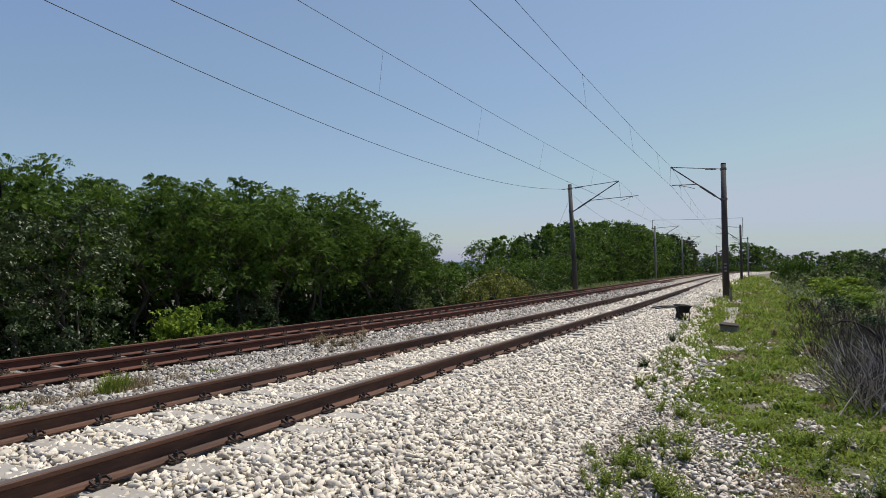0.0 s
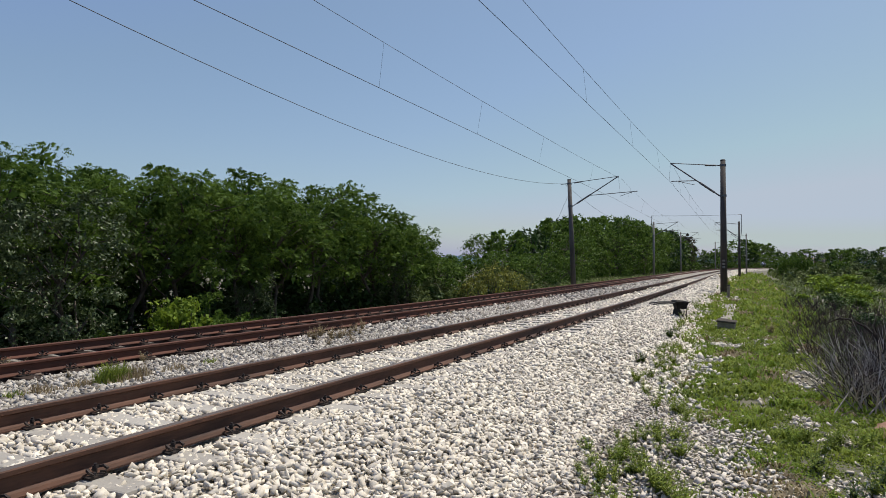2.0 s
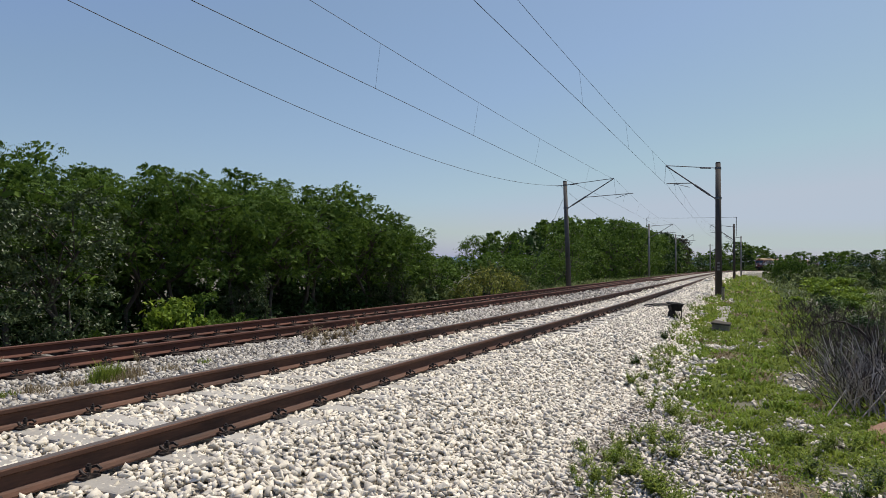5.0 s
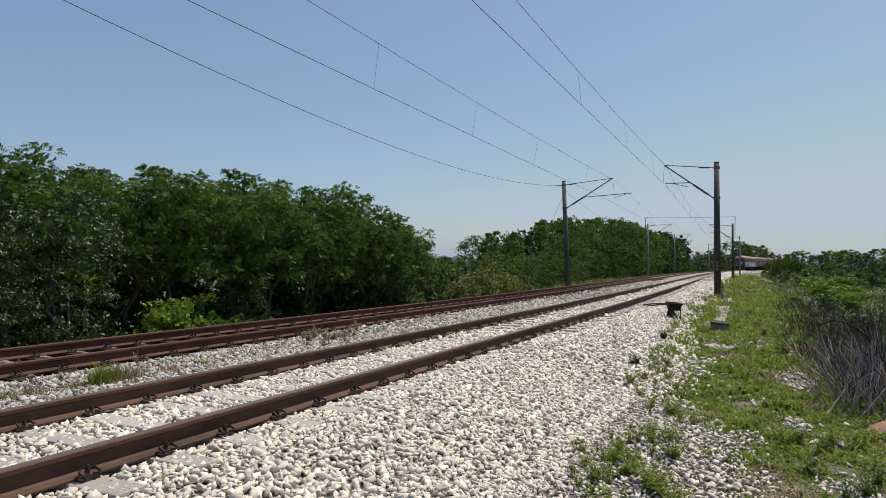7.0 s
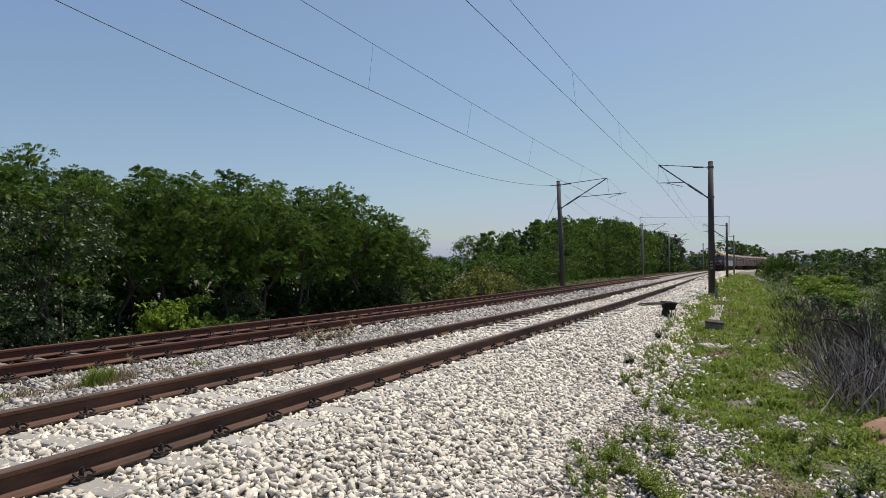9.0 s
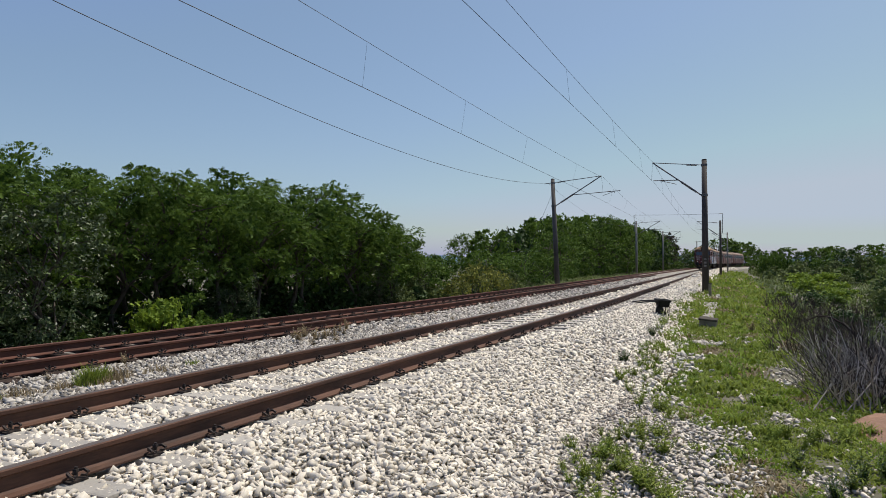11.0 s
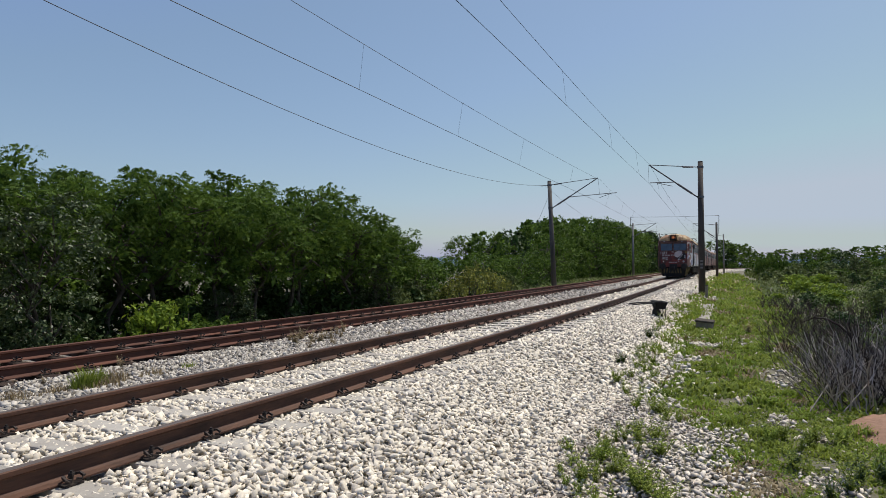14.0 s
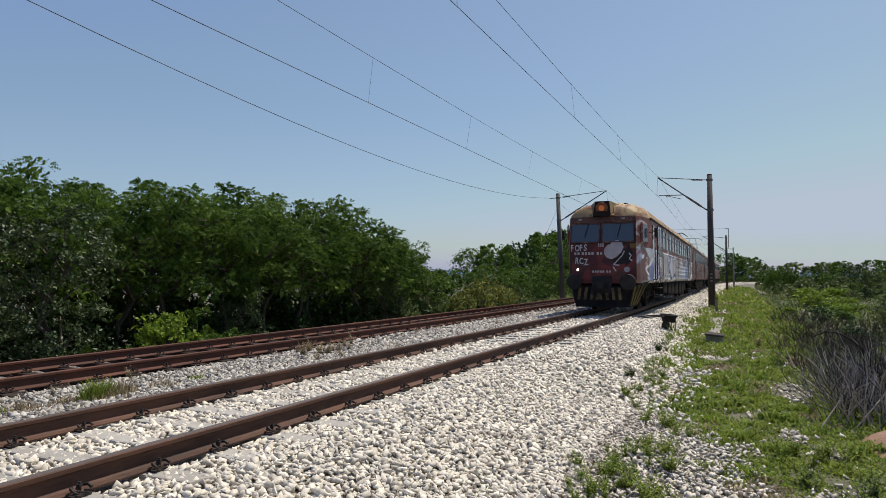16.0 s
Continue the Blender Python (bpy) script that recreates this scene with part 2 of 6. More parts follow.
def ground_height(u, y):
    base = np.interp(u, [-300, -60, -16, -11, -8.2, -6.5, 2.0, 3.2, 5.0, 7.5, 11, 40, 300], [-2.0, -2.0, -1.9, -1.5, -0.75, -0.45, -0.5, -0.47, -0.50, -0.66, -0.95, -1.2, -1.2])
    return base + 0.05 * np.sin(u * 1.3 + y * 0.7) * np.cos(y * 0.43 - u * 0.6) * np.clip(np.abs(u - 0.5) - 3.5, 0, 1)


def grid_sheet(name, us, ys, height, mat, label):
    U, Y = np.meshgrid(us, ys)
    X, D = centre(Y)
    V = np.stack([X + U, Y, height(U, Y)], -1).reshape(-1, 3)
    n = len(us)
    i = np.arange(len(ys) - 1)[:, None] * n + np.arange(n - 1)[None]
    F = np.stack([i, i + 1, i + n + 1, i + n], -1).reshape(-1, 4)
    return tagged(arrays_object(name, V, F, mat, smooth=True, sides=4), label, name.replace("_", " "), kind="structure")


YS = np.concatenate([-np.geomspace(3000, 40, 10), np.arange(-30, 0, 2), np.arange(0, 40, 0.6), np.arange(40, 120, 2), np.arange(120, 420, 8), np.geomspace(420, 4000, 16)])
US = np.concatenate([-np.geomspace(3000, 40, 14), np.arange(-36, -10, 2), np.arange(-10, 12, 0.5), np.arange(12, 40, 2), np.geomspace(40, 3000, 14)])
grid_sheet("ground", US, YS, lambda u, y: ground_height(u, y), M_FIELD, "weedy green and dry ground beside the railway")
BU, BY = np.arange(-8.0, 4.71, 0.2), np.concatenate([np.arange(-60, 0, 2.0), np.arange(0, 24, 0.2), np.arange(30, 120, 0.6), np.arange(120, 330, 3)])


def rough_bed(u, y):
    n = np.sin(u * 17.3 + y * 5.1) * np.sin(y * 21.7 - u * 7.7) + np.sin(u * 41 + y * 33) * 0.6
    return bed_height(u) + n * 0.006 - 0.012


grid_sheet("ballast_bed", BU, BY, rough_bed, M_BALLAST, "pale crushed limestone ballast bed under both tracks")

# ---- tracks ----
RAIL_PROFILE = [(-0.075, 0.0), (0.075, 0.0), (0.075, 0.011), (0.03, 0.022), (0.010, 0.038), (0.009, 0.112), (0.035, 0.126), (0.036, 0.152), (0.030, 0.160), (-0.030, 0.160), (-0.036, 0.152), (-0.035, 0.126), (-0.009, 0.112), (-0.010, 0.038), (-0.03, 0.022), (-0.075, 0.011)]
RY = [*np.arange(-60, 0, 3.0), *np.arange(0, 40, 1.0), *np.arange(40, 330, 2.5)]


def rail(parent, across, level, mat, label):
    bm = bmesh.new()
    sweep(bm, [place(y, across, level + 0.005) for y in RY], RAIL_PROFILE)
    for f in bm.faces:
        if f.normal.z > 0.9 and f.calc_center_median().z > level + 0.15:
            f.material_index = 1
    return part("rail", bm, [mat, M_RAIL_TOP if mat is M_RAIL else M_RAIL_OLD], parent, label)


def sleeper_mesh(mat, dip=0.03):
    bm = bmesh.new()
    box(bm, (0, 0, -0.10), (2.5, 0.24, 0.20), 0.02)
    for v in bm.verts:
        if v.co.z > -0.03:
            if abs(v.co.x) < 0.45:
                v.co.z -= dip
            v.co.y *= 0.88
    me = bpy.data.meshes.new("sleeper")
    bm.to_mesh(me), bm.free()
    me.materials.append(mat)
    return me


def clip_mesh():
    """A spring clip: base plate, two loops and a bolt with its nut."""
    bm = bmesh.new()
    box(bm, (-0.01, 0, 0.006), (0.085, 0.12, 0.012))
    for sy in (-1, 1):
        pts = [(-0.045, sy * 0.012, 0.03), (-0.03, sy * 0.03, 0.05), (0.0, sy * 0.055, 0.058), (0.03, sy * 0.06, 0.045), (0.042, sy * 0.035, 0.032), (0.02, sy * 0.018, 0.035)]
        tube(bm, [Vector(p) for p in pts], 0.0105, 0.0105, 4)
    rod(bm, (0, 0, 0.02), (0, 0, 0.085), 0.011, seg=5)
    rod(bm, (0, 0, 0.055), (0, 0, 0.072), 0.019, seg=6)
    me = bpy.data.meshes.new("clip")
    bm.to_mesh(me), bm.free()
    me.materials.append(M_CLIP)
    return me


SLEEPER, TIMBER, CLIP = sleeper_mesh(M_SLEEPER), sleeper_mesh(M_TIMBER, 0.0), clip_mesh()


def track(offset, level, first, gap, count, mat, label, rail_label, sleeper):
    t = thing("railway_track", None, label, "railway track", "parallel tracks")
    for side in (-1, 1):
        rail(t, offset + side * 0.7535, level, mat, rail_label)
    rng = random.Random(5 + int(abs(offset)))
    for k in range(count):
        y = first + k * gap + rng.uniform(-0.012, 0.012)
        s = new("sleeper", sleeper)
        s.parent = t
        s.matrix_basis = Matrix.Translation(place(y, offset, level)) @ pose(0, 0, 0, rng.uniform(-0.5, 0.5), 0, heading(y) + rng.uniform(-0.6, 0.6))
        if 0 < y < 40:
            for side in (-1, 1):
                for foot in (-1, 1):
                    c = new("clip", CLIP)
                    c.parent = s
                    c.matrix_basis = pose(side * 0.7535 + foot * 0.105, rng.uniform(-0.01, 0.01), 0.002, 0, 0, 0 if foot > 0 else 180)
    return t


track(0, 0, 2.645 - 40 * 0.577, 0.577, 172, M_RAIL, "near railway track with rusty rails on concrete sleepers", "brown rusty rail with a worn shiny head", SLEEPER)
track(LEFT, LEFT_DROP, -13.0, 0.60, 150, M_RAIL_OLD, "farther railway track with red-rusted rails on dark timber sleepers", "red-brown heavily rusted rail", TIMBER)

# ---- overhead line ----
def bent_rod(bm, pts, r, seg=6):
    for a, b in zip(pts, pts[1:]):
        rod(bm, a, b, r, seg=seg)


def catenary_pole(y, across, foot, top, reach, arm_end, mat, label, r=0.15, lean=0.0, stub=0.0):
    """reach: how far its arm reaches over the track (signed); arm_end: where the lower arm ends."""
    p = thing("catenary_pole", Matrix.Translation(place(y, across, foot)) @ pose(0, 0, 0, 0, lean, heading(y)), label, "catenary pole", "poles along the railway")
    h = top - foot
    bm = bmesh.new()
    rod(bm, (0, 0, -0.5), (0, 0, h), r * 1.15, r * 0.8, seg=14)
    rod(bm, (0, 0, h), (0, 0, h + 0.05), r * 0.85, r * 0.7, seg=14)
    part("shaft", bm, mat, p, smooth=True)
    s = 1 if reach > 0 else -1
    tip, root = Vector((reach, 0, h + (0.02 if s < 0 else -0.06))), Vector((s * r, 0, h - 1.88))
    bm = bmesh.new()
    rod(bm, (-s * 0.6 if stub == 0 and s > 0 else 0, 0, h - 0.27), tip, 0.022)
    rod(bm, (s * 0.35, 0, h - 0.24), (s * 0.9, 0, h - 0.20), 0.045)
    part("top_tie", bm, M_GALV, p)
    bm = bmesh.new()
    rod(bm, root, tip, 0.036)
    rod(bm, root.lerp(tip, 0.10), root.lerp(tip, 0.40), 0.058)
    part("bracket_tube", bm, M_GALV, p)
    mid = root.lerp(tip, 0.46 if s < 0 else 0.365)
    bm = bmesh.new()
    rod(bm, mid, (arm_end, 0, mid.z + 0.03), 0.024)
    rod(bm, (arm_end - s * 0.4, 0, mid.z), (arm_end - s * 1.2, 0, mid.z - 0.22), 0.016)
    rod(bm, (arm_end - s * 0.4, 0, mid.z), (arm_end - s * 0.4, 0, mid.z - 0.10), 0.014)
    rod(bm, tip, (tip.x + s * 0.06, 0, mid.z + 0.02), 0.007, seg=5)
    part("registration_arm", bm, M_GALV, p)
    for z in (h - 0.27, h - 1.88):
        bm = bmesh.new()
        rod(bm, (0, 0, z - 0.06), (0, 0, z + 0.06), r * (0.98 + 0.05 * (h - z)), seg=14)
        part("band", bm, M_GALV, p, "steel fixing band")
    if stub:
        bm = bmesh.new()
        bent_rod(bm, [(-s * 0.25, 0, h - 1.5), (-s * 0.3, 0, h + stub), (s * 0.1, 0, h + stub)], 0.035)
        part("top_bracket", bm, M_GALV, p)
    return p


M_CHALK = material("chalky_faded_paint", (0.26, 0.24, 0.21), (0.10, 0.09, 0.08), scale=9, fine=60, spread=0.8)
M_POLE_MID = material("streaked_grey_pole_concrete", (0.115, 0.102, 0.088), (0.040, 0.034, 0.030), scale=2.0, fine=40, spread=0.6, bump=0.3, stretch=(1, 1, 0.25))
near_pole = catenary_pole(38, 2.85, -0.43, 6.8, -2.66, -2.62, M_POLE, "dark weathered concrete catenary pole standing in ballast", 0.165)
catenary_pole(90, 3.15, -0.45, 6.55, -2.7, -2.7, M_POLE, "dark weathered concrete catenary pole standing in ballast", 0.15, stub=0.9)
catenary_pole(137, 3.4, -0.45, 7.0, -2.7, -2.7, M_POLE_PALE, "pale grey concrete catenary pole beside the curve", 0.14)
catenary_pole(46, -7.12, -0.60, 7.24, 3.42, 4.65, M_POLE_MID, "concrete catenary pole with a pale foot beside the farther track", 0.165, lean=-2.2)
catenary_pole(97, -8.0, -0.6, 7.2, 3.2, 3.6, M_POLE_PALE, "pale concrete catenary pole among the trees", 0.15, stub=0.9)
catenary_pole(134, -8.0, -0.6, 7.4, 3.2, 3.6, M_POLE_PALE, "pale concrete catenary pole among the trees", 0.15)
catenary_pole(190, -7.6, -0.6, 7.2, 3.2, 3.6, M_POLE_PALE, "pale concrete catenary pole among the trees", 0.15)

bm = bmesh.new()
for z in (1.55, 1.72, 1.90):
    box(bm, (0, -0.178, z), (0.13, 0.012, 0.10), 0.004)
part("number_mark", bm, M_CHALK, near_pole, "pale painted marks on the shaft")["kind"] = "stuff"


def wire(name, pts, r, label, mat=None):
    bm = bmesh.new()
    rings = []
    for i, p in enumerate(pts):
        d = (Vector(pts[min(i + 1, len(pts) - 1)]) - Vector(pts[max(i - 1, 0)])).normalized()
        u = d.cross(Vector((0, 0, 1))).normalized()
        v = u.cross(d)
        rings.append([bm.verts.new(Vector(p) + r * (math.cos(a) * u + math.sin(a) * v)) for a in (0, 1.571, 3.142, 4.712)])
    for a, b in zip(rings, rings[1:]):
        for i in range(4):
            bm.faces.new((a[i], a[(i + 1) % 4], b[(i + 1) % 4], b[i]))
    return tagged(part(name, bm, mat or M_WIRE), label, "overhead wire", "overhead wires")


def span_points(a, b, sag, n=24):
    a, b = Vector(a), Vector(b)
    return [a.lerp(b, k / n) - Vector((0, 0, sag * 4 * (k / n) * (1 - k / n))) for k in range(n + 1)]


def catenary_span(y0, y1, a0, a1, m0, m1, zc, zm, sag, drops, r=1.0):
    """One span of messenger wire, contact wire and droppers; a: contact offsets, m: messenger offsets."""
    con = span_points(place(y0, a0, zc), place(y1, a1, zc), 0.03)
    mes = span_points(place(y0, m0, zm), place(y1, m1, zm), sag)
    wire("contact_wire", con, 0.0085 * r, "dark overhead contact wire above the track")
    wire("messenger_wire", mes, 0.0075 * r, "dark sagging messenger wire above the track")
    for u in drops:
        k = u * 24
        i = min(int(k), 23)
        wire("dropper_wire", [mes[i].lerp(mes[i + 1], k - i), con[i].lerp(con[i + 1], k - i)], 0.0032 * r, "thin dropper wire between two overhead wires")


DROPS = (0.10, 0.26, 0.42, 0.58, 0.74, 0.90)
catenary_span(-14, 38, 0.50, 0.37, 0.50, 0.21, 5.6, 6.85, 0.36, (0.12, 0.30, 0.45, 0.604, 0.745, 0.89), 0.85)
catenary_span(38, 90, 0.34, -0.2, 0.21, 0.1, 5.6, 6.9, 0.6, DROPS, 0.9)
catenary_span(90, 137, -0.2, 0.3, 0.1, 0.3, 5.6, 7.0, 0.6, DROPS, 1.1)
catenary_span(137, 186, 0.3, 0.3, 0.3, 0.3, 5.6, 7.0, 0.6, DROPS, 1.2)
catenary_span(-6, 46, LEFT + 0.45, LEFT + 0.2, LEFT + 0.45, LEFT + 0.55, 5.8, 7.2, 0.30, (0.12, 0.25, 0.392, 0.52, 0.66, 0.85))
catenary_span(46, 97, LEFT + 0.2, LEFT - 0.2, LEFT + 0.62, LEFT - 0.2, 5.8, 7.2, 0.6, DROPS, 0.9)
catenary_span(97, 134, LEFT - 0.2, LEFT - 0.2, LEFT - 0.2, LEFT - 0.2, 5.8, 7.3, 0.6, DROPS, 1.1)
wire("feeder_wire", span_points(place(-3, -7.3, 7.63), place(46, -7.75, 6.98), 1.6), 0.0095, "long sagging dark feeder wire beside the line")
wire("feeder_wire", span_points(place(46, -7.75, 6.98), place(97, -8.4, 6.9), 1.3), 0.0095, "long sagging dark feeder wire beside the line")
wire("span_wire", span_points(place(97, -7.9, 8.1), place(90, 3.1, 7.45), 0.05), 0.016, "wire stretched across both tracks between two poles")
wire("guy_wire", [place(46, -7.25, 6.7), place(41.5, -9.3, -0.9)], 0.012, "slanting steel guy wire beside a pole")


# ---- plants ----
def leaf_cloud(rng, centres, radii, per, size, droop=0.0, flat=0.75):
    """Many small folded leaves round the given clump centres: points and triangles."""
    n = len(centres) * per
    c = np.repeat(centres, per, 0)
    r = np.repeat(radii, per)
    d = rng.normal(size=(n, 3))
    d /= np.linalg.norm(d, axis=1)[:, None]
    pos = c + d * (r * rng.random(n) ** 0.45)[:, None] * np.array([1, 1, flat])
    pos[:, 2] -= droop * r * rng.random(n)
    axis = rng.normal(size=(n, 3)) + d * 0.6 - np.array([0, 0, 0.25])
    axis /= np.linalg.norm(axis, axis=1)[:, None]
    up = rng.normal(size=(n, 3)) * 0.7 + np.array([0, 0, 1.0])
    side = np.cross(axis, up)
    side /= np.linalg.norm(side, axis=1)[:, None]
    nor = np.cross(side, axis)
    s = (size * rng.uniform(0.6, 1.4, n))[:, None]
    a, b = pos - axis * s, pos + axis * s
    l, q = pos + side * s * 0.5 + nor * s * 0.16, pos - side * s * 0.5 + nor * s * 0.16
    V = np.stack([a, l, b, q], 1).reshape(-1, 3)
    i = np.arange(n)[:, None] * 4
    F = np.concatenate([i + np.array([[0, 1, 2]]), i + np.array([[0, 2, 3]])], 1).reshape(-1, 3)
    return V, F


def frond_cloud(rng, centres, radii, per, length, pairs=4, flat=0.58):
    """Feathery compound leaves: a stalk with pairs of pointed leaflets, drooping outwards."""
    n = len(centres) * per
    c, r = np.repeat(centres, per, 0), np.repeat(radii, per)
    d = rng.normal(size=(n, 3))
    d /= np.linalg.norm(d, axis=1)[:, None]
    d[:, 2] = np.where(rng.random(n) < 0.72, np.abs(d[:, 2]), d[:, 2])
    pos = c + d * (r * rng.uniform(0.35, 1.0, n) ** 0.6)[:, None] * np.array([1, 1, flat])
    axis = d * np.array([1, 1, 0.3]) + rng.normal(size=(n, 3)) * 0.45 + np.array([0, 0, 0.12])
    axis /= np.linalg.norm(axis, axis=1)[:, None]
    side = np.cross(axis, rng.normal(size=(n, 3)) * 0.7 + np.array([0, 0, 1.0]))
    side /= np.linalg.norm(side, axis=1)[:, None]
    L = length * rng.uniform(0.7, 1.3, n)
    out = []
    for k in range(pairs):
        f = (k + 0.6) / pairs
        base = pos + axis * (L * f)[:, None] - np.array([0, 0, 1.0]) * (L * 0.35 * f * f)[:, None]
        ll = (L * 0.34 * (1.0 - 0.45 * abs(f - 0.45)))[:, None]
        for s in (-1, 1):
            tip = base + side * s * ll + axis * ll * 0.35 - np.array([0, 0, 1.0]) * ll * rng.uniform(0, 0.35, n)[:, None]
            out.append(np.stack([base - axis * ll * 0.34, base + axis * ll * 0.36, tip], 1))
    V = np.stack(out, 1).reshape(-1, 3)
    return V, np.arange(len(V)).reshape(-1, 3)


def tree(seed, height, width, leaf_mat, label, leaf=0.085, per=42, pads=46, size=0.75, low=0.12, fronds=False, twigs=2, fill=12):
    """A trunk with limbs that carry separate flattened pads of leaves, with shade and gaps between them."""
    rng = np.random.default_rng(seed)
    t = thing("tree", None, label, "tree", "trees beside the railway")
    bm = bmesh.new()
    pts = [Vector((0, 0, -0.3))]
    for k in range(1, 7):
        pts.append(Vector((rng.normal() * 0.08 * k, rng.normal() * 0.08 * k, height * 0.13 * k)))
    r0 = 0.014 * height + 0.02
    for k in range(6):
        rod(bm, pts[k], pts[k + 1], r0 * (1 - k * 0.14), r0 * (1 - (k + 1) * 0.14), seg=4 + 2 * twigs)
    c, rad = [], []
    for k in range(pads):
        f = (k + 0.5) / pads
        z = low + (0.95 - low) * f ** 0.8
        v = min(1.0, max(0.0, (z - low * 0.5) / (1.04 - low * 0.5)))
        prof = math.sin(math.pi * v ** 0.9) ** 0.5
        ang = k * 2.4 + rng.normal() * 0.3
        rr = width / 2 * prof * (0.55 if k % 4 == 3 else 0.86) * (1 + 0.13 * rng.normal())
        c.append((math.cos(ang) * rr, math.sin(ang) * rr, z * height + 0.12 * rng.normal()))
        rad.append(size * rng.uniform(0.62, 1.2))
        if k % 3 == 0:
            e = Vector(c[-1])
            a = pts[1 + min(4, int(z * 5))] if z < 0.85 else pts[5]
            m = a.lerp(e, 0.55) + Vector((0, 0, 0.10 * height * prof))
            rod(bm, a, m, r0 * 0.36, r0 * 0.22, seg=4), rod(bm, m, e, r0 * 0.22, r0 * 0.06, seg=4)
    # small sprays that break the outline
    for _ in range(pads // 3):
        ang, z = rng.random() * 6.283, rng.uniform(0.62, 0.98)
        rr = width / 2 * math.sin(math.pi * z ** 0.9 * 0.95) ** 0.5 * rng.uniform(0.85, 1.05)
        c.append((math.cos(ang) * rr, math.sin(ang) * rr, z * height * rng.uniform(1.0, 1.05))), rad.append(size * 0.42)
    part("trunk", bm, M_BARK, t)
    c, rad = np.array(c), np.array(rad)
    V, F = frond_cloud(rng, c, rad, per, leaf) if fronds else leaf_cloud(rng, c, rad, per, leaf, flat=0.66)
    if fill:
        V2, F2 = leaf_cloud(rng, c - np.array([0, 0, 0.1]), rad * 0.7, fill, 0.15 if fronds else leaf * 1.6, flat=0.5)
        V, F = np.concatenate([V, V2]), np.concatenate([F, F2 + len(V)])
    arrays_object("crown", V, F, leaf_mat, t)
    return t


def put(ob, y, across, z, turn, sc, label=""):
    m = Matrix.Translation(place(y, across, z)) @ pose(0, 0, 0, 0, 0, turn)
    o = copy_thing(ob, m)
    o.scale = (sc if isinstance(sc, tuple) else (sc, sc, sc))
    if label:
        o["label"] = label
    return o


L_TREE = "bushy green locust tree with feathery leaves beside the line"
KINDS = [tree(11, 6.6, 5.0, M_LEAF, L_TREE, leaf=0.205, per=50, pads=44, low=0.40, fronds=True), tree(12, 6.2, 4.8, M_LEAF, L_TREE, leaf=0.21, per=50, pads=40, low=0.46, fronds=True), tree(13, 6.8, 5.4, M_LEAF, L_TREE, leaf=0.205, per=50, pads=46, low=0.36, fronds=True), tree(14, 6.2, 4.6, M_LEAF_GREY, "broad-leaved tree with glossy grey-green leaves beside the line", leaf=0.068, per=78, pads=74, size=0.50, low=0.05, fill=0)]


FAR = [tree(21, 6.6, 5.2, M_LEAF, "green broad tree in the far wood", leaf=0.21, per=21, pads=40, size=1.0, low=0.05, twigs=1, fill=4), tree(22, 6.4, 4.6, M_LEAF_DARK, "dark green tree in the far wood", leaf=0.21, per=21, pads=40, size=0.95, low=0.05, twigs=1, fill=4), tree(23, 6.8, 5.4, M_LEAF, "green broad tree in the far wood", leaf=0.21, per=21, pads=40, size=1.0, low=0.05, twigs=1, fill=4)]
MID = [tree(31, 6.6, 5.2, M_LEAF, "green broad tree in the wood beyond the pole", leaf=0.12, per=44, pads=44, size=0.8, low=0.06, twigs=1, fill=6), tree(32, 6.5, 5.0, M_LEAF, "green broad tree in the wood beyond the pole", leaf=0.115, per=44, pads=46, size=0.78, low=0.06, twigs=1, fill=6)]


